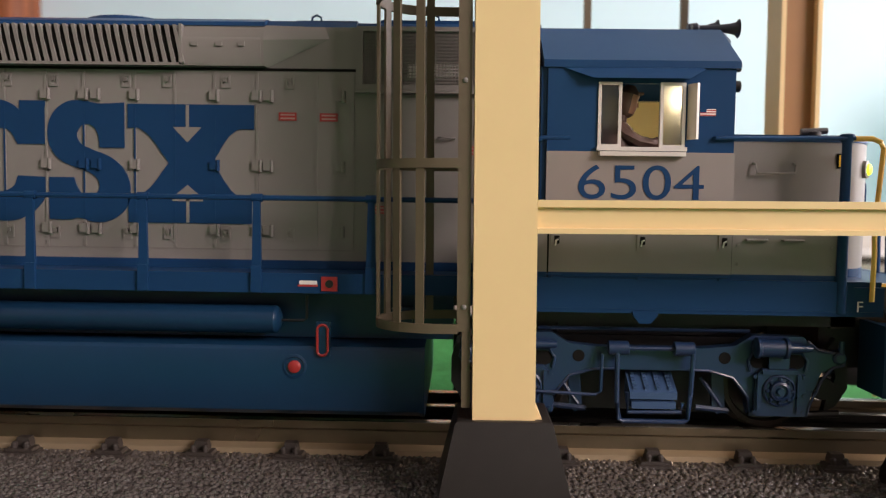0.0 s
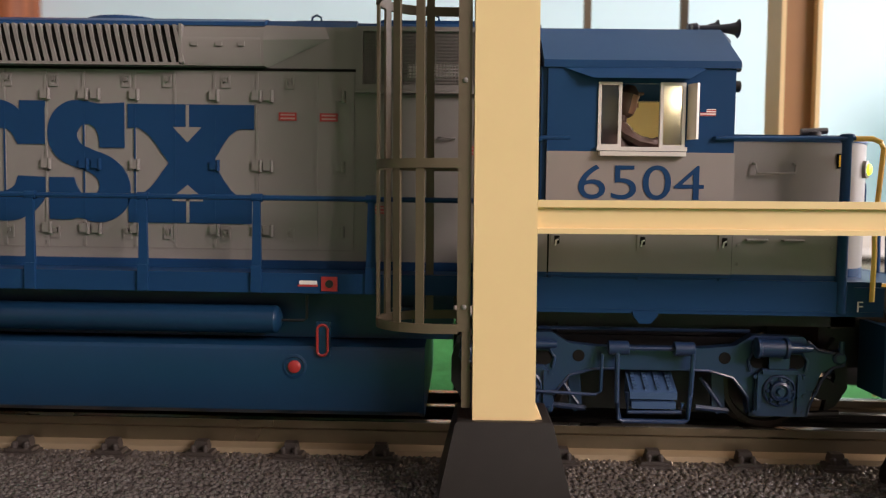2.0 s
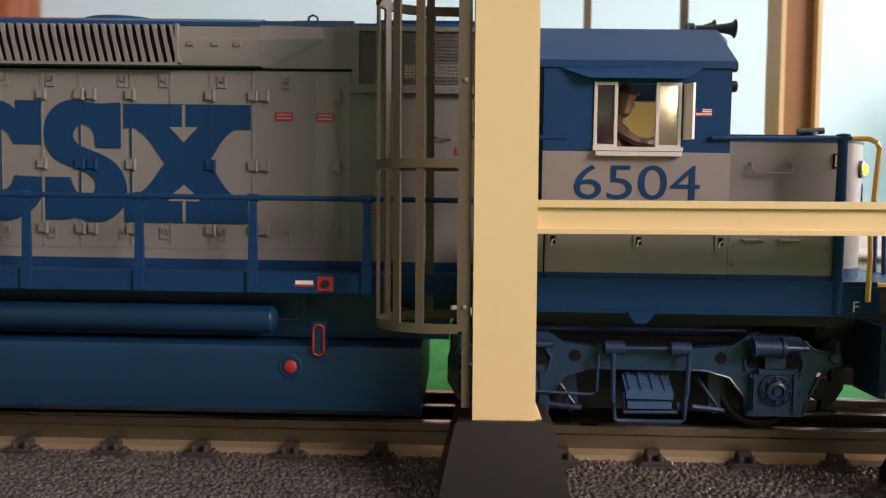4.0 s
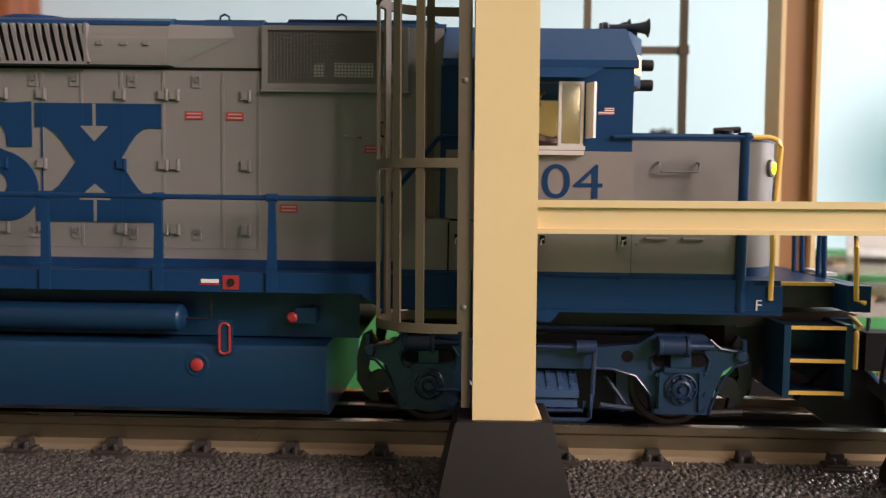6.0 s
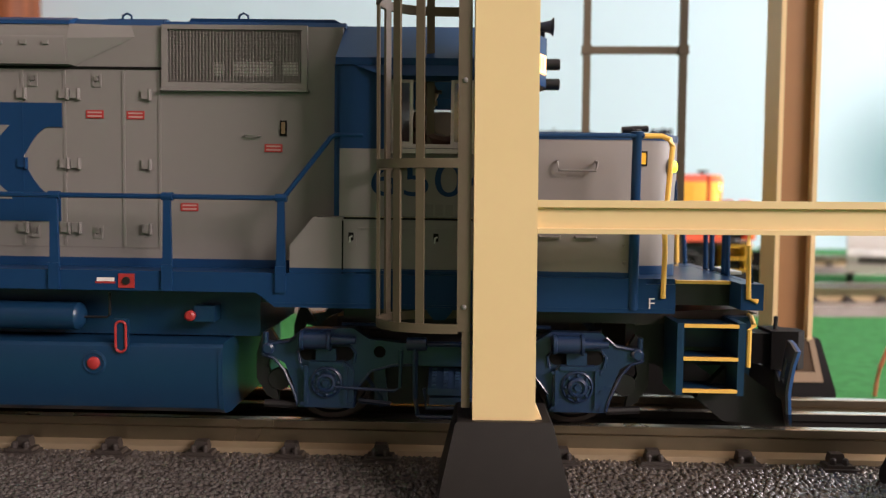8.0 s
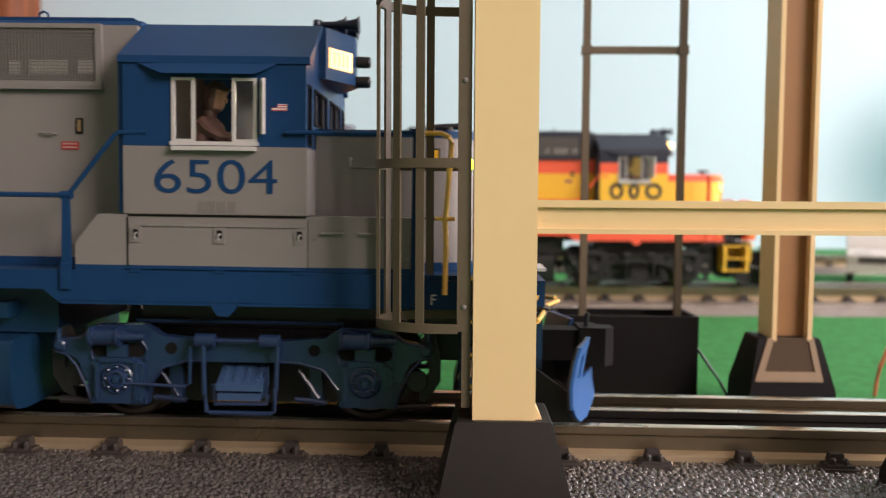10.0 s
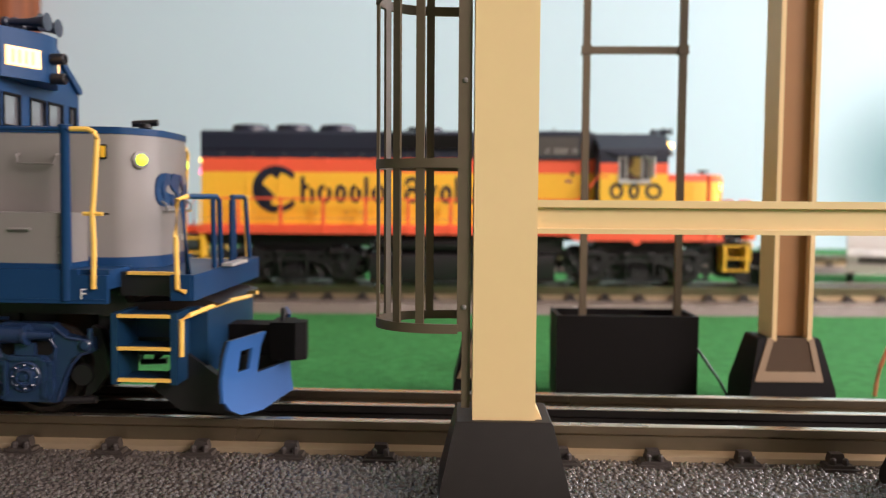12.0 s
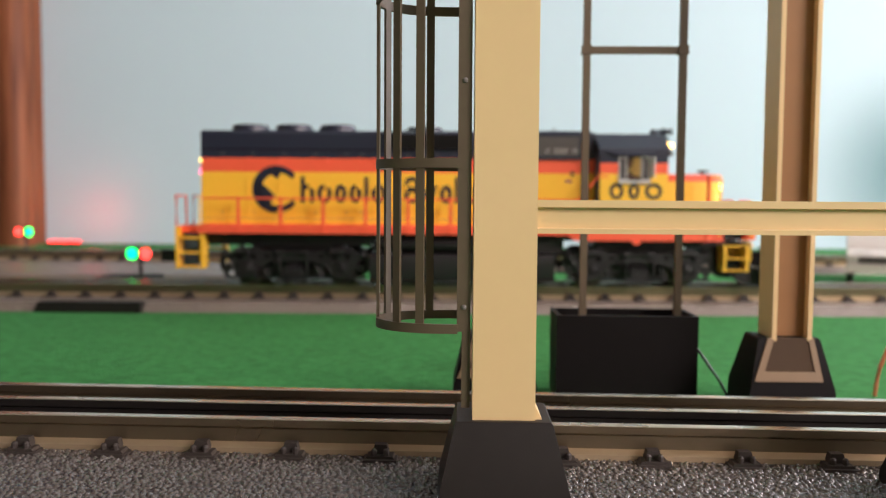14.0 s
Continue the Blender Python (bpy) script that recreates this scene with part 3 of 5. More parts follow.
def truck(loco, cx, paint, paint_label):
    """A two-axle truck; cx is its centre. Returns its wheelsets."""
    tr = part("truck", bm_box(cx - 26, cx + 26, -16, 16, 30, 38, bevel=1), M_SOOT, loco, "two-axle truck with " + paint_label + " side frames", -Z0)
    outline = [(-46, 36.8), (-43.5, 36.4), (-39, 37.2), (-36, 40.0), (-24, 40.2), (-20, 37.6), (-12, 36.8), (12, 36.8), (20, 37.6), (24, 40.2), (36, 40.0), (39, 37.2), (43.5, 36.4), (46, 36.8),
               (46.4, 33.4), (43.2, 33.0), (40.6, 31.4), (38.4, 26), (37.4, 20.6), (23.6, 20.6), (23.2, 25), (19.5, 30), (14, 31.4), (-14, 31.4), (-19.5, 30), (-23.2, 25), (-23.6, 20.6), (-37.4, 20.6), (-38.4, 26), (-40.6, 31.4), (-43.2, 33.0), (-46.4, 33.4)]
    for s in (-1, 1):
        def p(name, bm, material=paint, label=""):
            return part(name, bm, material, tr, label, -Z0)

        def sy(a, b):
            return (min(s * a, s * b), max(s * a, s * b))
        bm = bmesh.new()
        prism(bm, [(cx + a, b) for a, b in outline], "y", *sy(23.0, 26.4))
        rounded(bm, 0.35, 2, 0.9)
        p("side_frame", bm)
        for q in (-1, 1):
            arch = [(cx + q * a, s * 26.5, b) for a, b in ((23.8, 21.0), (23.4, 25), (19.6, 29.8), (14, 31.4), (9, 31.6))]
            p("arch_rib", bm_tube(arch, 0.35, 6))
            arch = [(cx + q * a, s * 26.5, b) for a, b in ((37.4, 21.0), (38.2, 24), (40.8, 29.8), (43.2, 32.6), (46, 33.4))]
            p("arch_rib", bm_tube(arch, 0.35, 6))
            knob = bmesh.new()
            turned(knob, (cx + q * 44.6, s * 24.0, 35.0), (0, s, 0), ((0, 1.5), (3.2, 1.5), (3.6, 1.0)), 12)
            tube(knob, [(cx + q * 45.2, s * 26.0, 33.2), (cx + q * 45.4, s * 26.0, 39.0)], 0.7, 8)
            p("end_pin", knob)
            p("gusset_rib", bm_tube([(cx + q * a, s * 26.6, b) for a, b in ((37.0, 39.0), (39.6, 36.8), (43.6, 36.2))], 0.4, 6))
        for ax in (-30.2, 30.2):
            x = cx + ax
            j = bmesh.new()
            prism(j, ((x - 5.4, 21.0), (x + 5.4, 21.0), (x + 6.6, 23), (x + 6.4, 30), (x + 4.0, 32.4), (x - 4.0, 32.4), (x - 5.6, 30.4), (x - 5.8, 23)), "y", *sy(26.2, 27.6))
            rounded(j, 0.4, 2, 0.5)
            turned(j, (x, s * 27.5, 27.2), (0, s, 0), ((0, 3.9), (0.6, 3.9), (0.9, 3.5), (0.5, 3.2), (0.5, 2.6), (1.4, 2.3), (1.6, 1.7), (1.0, 1.4), (1.0, 1.0), (1.7, 0.8)), 24)
            for dx in (-4.9, 4.6):
                box(j, x + dx - 0.45, x + dx + 0.45, *sy(27.4, 28.3), 22.0, 31.2)
            box(j, x - 4.2, x + 4.0, *sy(27.4, 28.4), 31.2, 32.3)
            for k in range(8):
                a = 2 * math.pi * k / 8
                turned(j, (x + 2.9 * math.cos(a), s * 27.9, 27.2 + 2.9 * math.sin(a)), (0, s, 0), ((0, 0.45), (0.7, 0.45), (0.9, 0.2)), 6)
            for bx, bz in ((-5.8, 22), (5.8, 22), (-5.8, 30.6), (5.8, 30.6), (5.9, 26)):
                turned(j, (x + bx, s * 27.5, bz), (0, s, 0), ((0, 0.5), (0.6, 0.5)), 6)
            p("journal_box", j)
            # equaliser slots over the box
            cap = [(x + (4.6 if math.cos(a) > 0 else -4.9) + 1.75 * math.cos(a), 34.0 + 1.75 * math.sin(a)) for a in [2 * math.pi * (k + 0.5) / 20 for k in range(20)]]
            p("slot", bm_prism(cap, "y", *sy(26.3, 26.55)), M_SHADOWGAP)
            rim = [(x - 6.6, s * 26.7, 31.6), (x - 7.2, s * 26.7, 34.2), (x - 5.8, s * 26.7, 36.2), (x - 3.4, s * 26.7, 36.4)]
            p("slot_rim", bm_tube(rim, 0.4, 6))
            rim = [(x + 6.4, s * 26.7, 31.6), (x + 6.9, s * 26.7, 34.2), (x + 5.6, s * 26.7, 36.2), (x + 2.6, s * 26.7, 36.4)]
            p("slot_rim", bm_tube(rim, 0.4, 6))
            p("spring_seat", bm_box(x - 2.6, x + 2.2, *sy(26.3, 27.8), 32.4, 35.4, bevel=0.5))
            c = bmesh.new()
            turned(c, (x - 6.4, s * 28.6, 37.6), (1, 0, 0), ((0, 1.9), (0.3, 2.5), (1.0, 2.5), (1.2, 2.2), (6.6, 2.2), (6.9, 2.6), (7.6, 2.6), (7.7, 1.2), (9.6, 1.0), (13.5, 0.8)), 18)
            box(c, x - 5, x + 1, *sy(26.2, 28), 35.6, 39.0)
            p("brake_cylinder", c)
        for dx in (-17.5, 17.5):
            p("slot", bm_turned((cx + dx, s * 26.3, 34.6), (0, s, 0), ((0, 1.5), (0.25, 1.4)), 14), M_SHADOWGAP)
        # swing hanger: two pins, a rod and a U-shaped strap
        h = bmesh.new()
        tube(h, [(cx - 9.6, s * 28.6, 37.0), (cx + 9.6, s * 28.6, 37.0)], 0.55)
        for dx in (-9.6, 6.0):
            turned(h, (cx + dx - 1.2, s * 28.4, 37.0), (1, 0, 0), ((0, 1.7), (4.6, 1.7), (4.9, 1.2)), 14)
        tube(h, [(cx - 8.8, s * 29.2, 37), (cx - 8.6, s * 29.2, 24), (cx - 7.9, s * 29.2, 20.0), (cx - 7.2, s * 29.2, 19.6), (cx + 7.4, s * 29.2, 19.6), (cx + 8.2, s * 29.2, 20.2), (cx + 8.8, s * 29.2, 26), (cx + 9.2, s * 29.2, 37)], 0.6)
        tube(h, [(cx - 6.4, s * 29.4, 26.6), (cx - 6.0, s * 29.4, 21.8), (cx + 6.6, s * 29.4, 22.0), (cx + 6.9, s * 29.4, 24.2)], 0.5)
        p("hanger", h)
        b = bmesh.new()
        prism(b, ((s * 22.8, 25.0), (s * 29.6, 25.0), (s * 29.6, 26.6), (s * 22.8, 30.4)), "x", cx - 5.6, cx + 5.6)
        prism(b, ((s * 22.8, 22.8), (s * 30.0, 22.8), (s * 30.0, 24.4), (s * 22.8, 25.0)), "x", cx - 5.2, cx + 5.2)
        rounded(b, 0.25, 1, 0.6)
        sp = p("spring_plank", b, M_SPRING if paint is not M_SOOT else paint)
        for k in range(4):
            xk = cx - 4.2 + 2.8 * k
            bb = bmesh.new()
            for q in range(6):
                u = 23.4 + 0.98 * q
                zt = 30.55 - (u - 22.8) * 0.559
                prism(bb, ((s * u, zt - 0.3), (s * (u + 0.6), zt - 0.64), (s * (u + 0.6), zt + 0.1), (s * u, zt + 0.34)), "x", xk - 0.5, xk + 0.5)
            part("tread_rib", bb, M_SPRING if paint is not M_SOOT else paint, sp, "", -Z0)
        # brake rigging
        p("brake_rod", bm_tube([(cx - 28, s * 28.4, 26.2), (cx - 13.6, s * 28.4, 25.6), (cx - 12.4, s * 28.4, 26.4), (cx - 12.2, s * 28.4, 35.5)], 0.42, 6))
        for dx in (-18, 17):
            r = bmesh.new()
            prism(r, ((cx + dx - 1.4, 30.5), (cx + dx + 1.4, 30.5), (cx + dx + 2.2, 21), (cx + dx + 0.4, 19.8), (cx + dx - 1.0, 22)), "y", *sy(21, 22.6))
            tube(r, [(cx + dx - 5, s * 22.4, 21.6), (cx + dx + 3, s * 22.4, 20.8)], 0.7, 6)
            tube(r, [(cx + dx - 4, s * 22.8, 29), (cx + dx + 1, s * 22.8, 22)], 0.5, 6)
            p("brake_lever", r)
        for dx in (-1, 1):
            e = bmesh.new()
            prism(e, [(cx + dx * a, b) for a, b in ((41.6, 34.4), (44.8, 39.4), (46.8, 38.4), (48.2, 33), (48.2, 27), (45.6, 22.8), (42.6, 21.0), (43.4, 25), (45.4, 29.6), (44.6, 34))], "y", *sy(21.5, 23.6))
            tube(e, [(cx + dx * 38, s * 24.2, 20.6), (cx + dx * 46, s * 24.2, 21.0)], 0.95, 8)
            turned(e, (cx + dx * 42.4, s * 23.4, 27), (0, s, 0), ((0, 2.9), (0.8, 2.6)), 14)
            rounded(e, 0.2, 1, 0.8)
            p("end_hanger", e, M_SOOT)
        p("equaliser_bar", bm_tube([(cx - 27, s * 24, 40.9), (cx + 24, s * 24, 40.9)], 0.45, 6))
    part("motor_block", bm_box(cx - 21, cx + 21, -13.5, 13.5, 18.6, 41.2, bevel=1), M_SOOT, tr, "", -Z0)
    part("gear_case", bm_box(cx - 30, cx + 30, -12, 12, 24, 41.2, bevel=4), M_SOOT, tr, "", -Z0)
    sets = []
    for ax in (-30.2, 30.2):
        w = bmesh.new()
        for s in (-1, 1):
            turned(w, (0, s * 13.4, 0), (0, s, 0), ((0, 11.8), (1.2, 11.8), (1.5, 10.85), (5.4, 10.6), (5.6, 9.4), (4.2, 9.0), (4.2, 4), (5.2, 3.6), (5.2, 0.5)), 32)
        tube(w, [(0, -14, 0), (0, 14, 0)], 2.0, 10)
        ws = part("wheelset", w, M_STEEL, loco, "blackened steel wheelset")
        ws.location = ((cx + ax) * K, 0, 11.3 * K)
        sets.append((ws, cx + ax))
    return sets


def locomotive(m, liv, label):
    """A four-axle road switcher, nose towards +x."""
    loco = thing("diesel_locomotive", m, label, "locomotive", "model locomotives")
    L = liv

    def p(name, bm, material, parent=None, label=""):
        return part(name, bm, material, parent or loco, label, -Z0)

    def both(fn):
        for s in (-1, 1):
            fn(s)

    def sy(s, a, b):
        return (min(s * a, s * b), max(s * a, s * b))

    # frame and walkway
    bm = bmesh.new()
    box(bm, -236, 98.4, -30.2, 30.2, 49.2, 53.8)
    frame_ob = p("frame", bm, L["sill"], None, "painted steel frame and walkway")
    for s in (-1, 1):
        bm = bmesh.new()
        prism(bm, ((-236, 49.2), (0, 49.2), (4.5, 45.8), (98.4, 45.8), (98.4, 52.6), (91.5, 52.6), (91.5, 53.9), (-236, 53.9)), "y", *sy(s, 30.0, 31.6))
        rounded(bm, 0.2, 2, 0.9)
        p("side_sill", bm, L["sill"], frame_ob)
        p("pull_bracket", bm_prism(((40.3, 46.4), (46.5, 46.4), (46.2, 45.2), (44.6, 43.4), (42.0, 43.4), (40.6, 45.2)), "y", *sy(s, 30.6, 31.9), bevel=0.2), L["sill"], frame_ob)
        p("grime_seam", bm_box(4.5, 98, *sy(s, 31.55, 31.75), 46.6, 46.9), L["sill"], frame_ob)
    p("under_frame", bm_box(-232, 98, -20, 20, 45.4, 49.3), M_SOOT, frame_ob, "dark underframe")
    for a, b in ((-232, -126), (19, 98)):
        p("centre_sill", bm_box(a, b, -19, 19, 41.4, 45.5), M_SOOT, frame_ob)

    # long hood in its colour bands
    for i, (z0, z1, mt) in enumerate(L["hood"]):
        p("hood", bm_box(-236, 18.5, -19.5, 19.5, z0, z1, bevel=0.0), mt)
    roof = bmesh.new()
    prism(roof, ((-19.5, 113.4), (-17.0, 115.4), (17.0, 115.4), (19.5, 113.4)), "x", -236, -26.4)
    p("roof", roof, L["roof"])
    p("roof", bm_prism(((-19.0, 113.5), (-17.6, 114.9), (17.6, 114.9), (19.0, 113.5)), "x", -26.2, 19), L["roof"])
    rw = bmesh.new()
    prism(rw, ((-21.3, 113.3), (-20.6, 114.4), (-17.2, 115.7), (17.2, 115.7), (20.6, 114.4), (21.3, 113.3)), "x", -118.2, -48.6)
    p("roof", rw, L["roof"])
    p("roof_hatch", bm_box(-41.8, -26.6, -15, 15, 115.3, 116.0, bevel=0.3), L["roof"])
    p("roof_hatch", bm_prism(((-21.6, 114.8), (-20.6, 116.3), (15.6, 116.3), (18.4, 114.8)), "y", -15, 15), L["roof"])
    for x, z in ((-37, 116), (-7.4, 116.3)):
        bm = bmesh.new()
        tube(bm, [(x - 1.2, -14.4, z - 0.2), (x - 1.1, -14.4, z + 0.9), (x, -14.4, z + 1.5), (x + 1.1, -14.4, z + 0.9), (x + 1.2, -14.4, z - 0.2)], 0.3, 6)
        p("lifting_eye", bm, L["roof"])
    for x, r, h in L["fans"]:
        bm = bmesh.new()
        turned(bm, (x, 0, 114.6), (0, 0, 1), ((0, r), (h * 0.6, r), (h, r * 0.92), (h, r * 0.8), (h * 0.5, r * 0.78)), 32)
        fan = p("roof_fan", bm, L["roof"])
        for k in range(6):
            a = math.pi * k / 6
            bl = bmesh.new()
            tube(bl, [(x - r * 0.8 * math.cos(a), -r * 0.8 * math.sin(a), 114.6 + h * 0.8), (x + r * 0.8 * math.cos(a), r * 0.8 * math.sin(a), 114.6 + h * 0.8)], 0.3, 5)
            part("blade", bl, L["roof"], fan, "", -Z0)

    for s in (-1, 1):
        # flared dynamic-brake housing: slatted intake, access panel, tapering end
        up = L["upper"]
        fl = bmesh.new()
        prism(fl, ((s * 19.4, 103.4), (s * 21.6, 103.6), (s * 22.2, 109.8), (s * 21.0, 113.3), (s * 17.4, 113.3), (s * 17.4, 103.4)), "x", -118, -48.7)
        v = [fl.verts.new(c) for c in ((-48.7, s * 21.6, 103.6), (-48.7, s * 22.2, 109.8), (-48.7, s * 21.0, 113.5), (-33, s * 19.55, 110.6), (-34, s * 19.55, 113.4), (-48.0, s * 19.55, 103.5))]
        fl.faces.new((v[0], v[1], v[3], v[5]))
        fl.faces.new((v[1], v[2], v[4], v[3]))
        p("brake_housing", fl, up)
        p("shadow_seam", bm_box(-236, -26.4, *sy(s, 19.3, 19.72), 102.7, 103.35), M_SHADOWGAP)
        if L["detail"]:
            p("intake_rim", bm_box(-115.4, -114.4, *sy(s, 20.5, 22.7), 103.6, 113.4), up)
            p("intake_rim", bm_box(-69.2, -68.5, *sy(s, 20.5, 22.7), 103.6, 113.4), up)
            p("intake_rim", bm_box(-115.4, -68.5, *sy(s, 20.5, 22.7), 103.4, 104.1), up)
        p("intake_recess", bm_prism([(s * a, b) for a, b in ((21.75, 103.9), (22.35, 109.7), (21.3, 113.2), (20.7, 113.2), (21.8, 109.5), (21.3, 103.9))], "x", -114.6, -69.6), M_SHADOWGAP)
        k = 0 if L["detail"] else 22
        while k < 22:
            x = -114.2 + k * 2.08
            bm = bmesh.new()
            lo = [bm.verts.new(c) for c in ((x - 0.2, s * 22.75, 113.2), (x + 0.6, s * 22.75, 113.2), (x + 2.6, s * 22.75, 104.0), (x + 1.7, s * 22.75, 104.0))]
            hi = [bm.verts.new((v.co.x, v.co.y - s * 1.4, v.co.z)) for v in lo]
            bm.faces.new(lo)
            bm.faces.new(hi[::-1])
            for i in range(4):
                bm.faces.new((lo[i], hi[i], hi[(i + 1) % 4], lo[(i + 1) % 4]))
            p("slat", bm, up)
            k += 1
        p("access_panel", bm_prism([(s * a, b) for a, b in ((21.7, 104.0), (22.35, 109.6), (22.0, 110.4), (21.4, 104.0))], "x", -68.6, -49.4, bevel=0.1), up)
        for x in (-65.5, -59.5, -54.0):
            p("latch", bm_box(x - 0.8, x + 0.8, *sy(s, 21.9, 22.6), 108.2, 109.2, bevel=0.15), up)
        # hood doors: raised edges, hinges, latches
        low = L["doors"]
        edges = [-27.0, -36.0, -50.8, -61.4, -71.3, -81.3, -94.1, -103.6, -114.1] + [-124.3 - 10.2 * i for i in range(11)]
        hinges = [-30.2, -50.8, -48.0, -61.4, -81.3, -91.0, -94.1, -103.6, -124.3, -134.5, -154.9, -165.1, -185.5, -205.9]
        latches = [-42.6, -58.6, -73.1, -83.4, -101.5, -113.2, -132, -142, -162, -182, -202, -222]

        def tone(x, z):
            """A fitting takes the paint that it stands in."""
            if not L["detail"]:
                return M_NAVY if z > 97.6 else M_ORANGE if z > 88.6 else M_GOLD
            return M_BLUE if s < 0 and any(inside(x, z, px_shape(q)) for q in (EMBLEM_C, EMBLEM_S, EMBLEM_X)) else low

        for x in edges:
            p("door_edge", bm_box(x - 0.32, x + 0.32, *sy(s, 19.45, 19.75), 59.0, 102.4 if L["detail"] else 88.0), low)
            if s < 0 and L["detail"] and -116 < x < -52:
                p("door_edge", bm_box(x - 0.2, x + 0.2, *sy(s, 19.6, 19.86), 66, 93.4), tone(x, 90))
        for x in hinges:
            for z in (96.6, 79.4, 63.4):
                hb = bmesh.new()
                box(hb, x - 1.15, x + 0.9, *sy(s, 19.5, 20.35), z - 1.15, z + 1.15)
                tube(hb, [(x + 0.9, s * 20.1, z - 1.5), (x + 0.9, s * 20.1, z + 1.3)], 0.5, 8)
                rounded(hb, 0.18, 1, 1.2)
                p("hinge", hb, tone(x, z))
        for x in latches:
            for z in (100.0, 62.4):
                lb = bmesh.new()
                hole_wall(lb, x - 1.1, x + 1.1, z - 1.6, z + 1.5, x - 0.65, x + 0.65, z - 0.9, z + 1.0, *sy(s, 19.45, 19.85))
                dl = p("door_latch", lb, tone(x, z))
                p("latch_bolt", bm_box(x - 0.55, x + 0.3, *sy(s, 19.45, 20.1), z - 0.2, z + 0.9), M_SCREEN, dl)
        p("door_sill", bm_box(-235, -27.2, *sy(s, 19.45, 19.6), 58.4, 58.75), M_SCREEN)
        # central air intake with screen
        gb = bmesh.new()
        hole_wall(gb, -26.1, 9.9, 98.2, 113.6, -24.6, 8.4, 99.6, 112.5, *sy(s, 19.4, 20.7))
        rounded(gb, 0.25, 1, 0.9)
        ib = p("air_intake", gb, up, None, "framed air intake with wire screen")
        p("screen_back", bm_box(-24.3, 8.0, *sy(s, 19.55, 19.65), 99.6, 112.8), M_SCREEN, ib)
        p("filter_panel", bm_box(-13.6, -10.8, *sy(s, 19.6, 19.8), 101.4, 104.6), M_FILTER, ib)
        p("filter_panel", bm_box(-8.4, 1.2, *sy(s, 19.6, 19.8), 101.4, 104.8), M_FILTER, ib)
        p("filter_panel", bm_box(3.6, 7.4, *sy(s, 19.6, 19.8), 101.6, 104.8), M_FILTER, ib)
        sc = bmesh.new()
        for i in range(40):
            x = -24.0 + i * 0.82
            box(sc, x - 0.09, x + 0.09, *sy(s, 20.1, 20.35), 99.7, 112.7)
        for i in range(16):
            z = 100.2 + i * 0.82
            box(sc, -24.2, 7.9, *sy(s, 20.05, 20.3), z - 0.09, z + 0.09)
        tagged(p("wire_screen", sc, M_SCREEN, ib), kind="stuff")
        p("intake_lip", bm_box(-26.4, 10.2, *sy(s, 19.4, 21.2), 97.5, 98.1), up, ib)
        for x, z in ((-43.2, 91.6), (-33.0, 91.5), (-19.6, 68.9), (1.4, 83.8)):
            bar_sign(x, z, 4.4, 2.0, s, loco)
        p("plate_holder", bm_box(3.0, 4.7, *sy(s, 19.5, 19.9), 86.8, 90.6, bevel=0.15), M_SHADOWGAP)
        p("plate", bm_box(3.4, 4.3, *sy(s, 19.85, 20.05), 87.3, 90.2), M_TAN)
        p("grab_iron", bm_tube([(-5.6, s * 19.6, 86.9), (-5.2, s * 20.6, 86.9), (-2.2, s * 20.6, 86.7), (-1.8, s * 19.6, 86.7)], 0.25, 6), low)

    # side walkway railings
    for s in (-1, 1):
        y = s * 31.2
        hr = bmesh.new()
        tube(hr, [(-232, y, 71.5), (5.9, y, 71.5), (7.0, y, 72.4), (17.4, y, 85.6), (18.4, y, 86.3), (25.0, y, 86.4)], 0.62, 8)
        p("handrail", hr, L["rail"])
        for x in [5.9 - 26.9 * i for i in range(9)]:
            st = bmesh.new()
            box(st, x - 1.25, x + 1.25, *sy(s, 31.5, 32.3), 49.3, 55.5)
            prism(st, ((x - 1.1, 55.4), (x + 1.1, 55.4), (x + 0.8, 70.8), (x - 0.8, 70.8)), "y", *sy(s, 31.0, 31.9))
            turned(st, (x - 1.3, y, 71.5), (1, 0, 0), ((0, 1.0), (2.6, 1.0)), 10)
            rounded(st, 0.25, 2, 0.8)
            p("stanchion", st, L["rail"])
        # boxes beside and under the cab
        for z0, z1, mt in L["box"]:
            if z0 < 54:
                p("battery_box", bm_box(7.8, 63.0, *sy(s, 19.0, 31.3), z0, z1), mt)
            else:
                p("battery_box", bm_prism(((7.9, z0), (7.9, 60.4), (13.4, z1), (63.0, z1), (63.0, z0)), "y", *sy(s, 19.0, 31.3), bevel=0.25), mt)
            p("nose_locker", bm_box(63.1, 88.6, *sy(s, 19.0, 30.6), z0, z1), mt)
        if L["detail"]:
            p("locker_top_seam", bm_box(20.6, 62.8, *sy(s, 31.25, 31.5), 66.8, 67.3), M_SHADOWGAP)
            p("locker_lip", bm_box(24, 62, *sy(s, 31.25, 31.65), 64.5, 64.9), L["low"])
            for x in (22.4, 42.3, 61.2):
                lt = bmesh.new()
                box(lt, x - 1.3, x + 1.3, *sy(s, 31.2, 31.6), 60.6, 64.4)
                rounded(lt, 0.25, 1)
                lp = p("locker_latch", lt, L["low"])
                p("latch_slot", bm_box(x - 0.6, x + 0.6, *sy(s, 31.55, 31.68), 61.8, 63.7), M_SHADOWGAP, lp)
                p("latch_hook", bm_tube([(x - 0.3, s * 31.6, 61.4), (x - 0.2, s * 31.9, 62.6), (x + 0.35, s * 31.9, 62.9)], 0.22, 6), L["frame"], lp)
                p("foot_clip", bm_box(x - 1.1, x + 1.1, *sy(s, 31.3, 32.0), 53.6, 54.3, bevel=0.15), L["sill"])
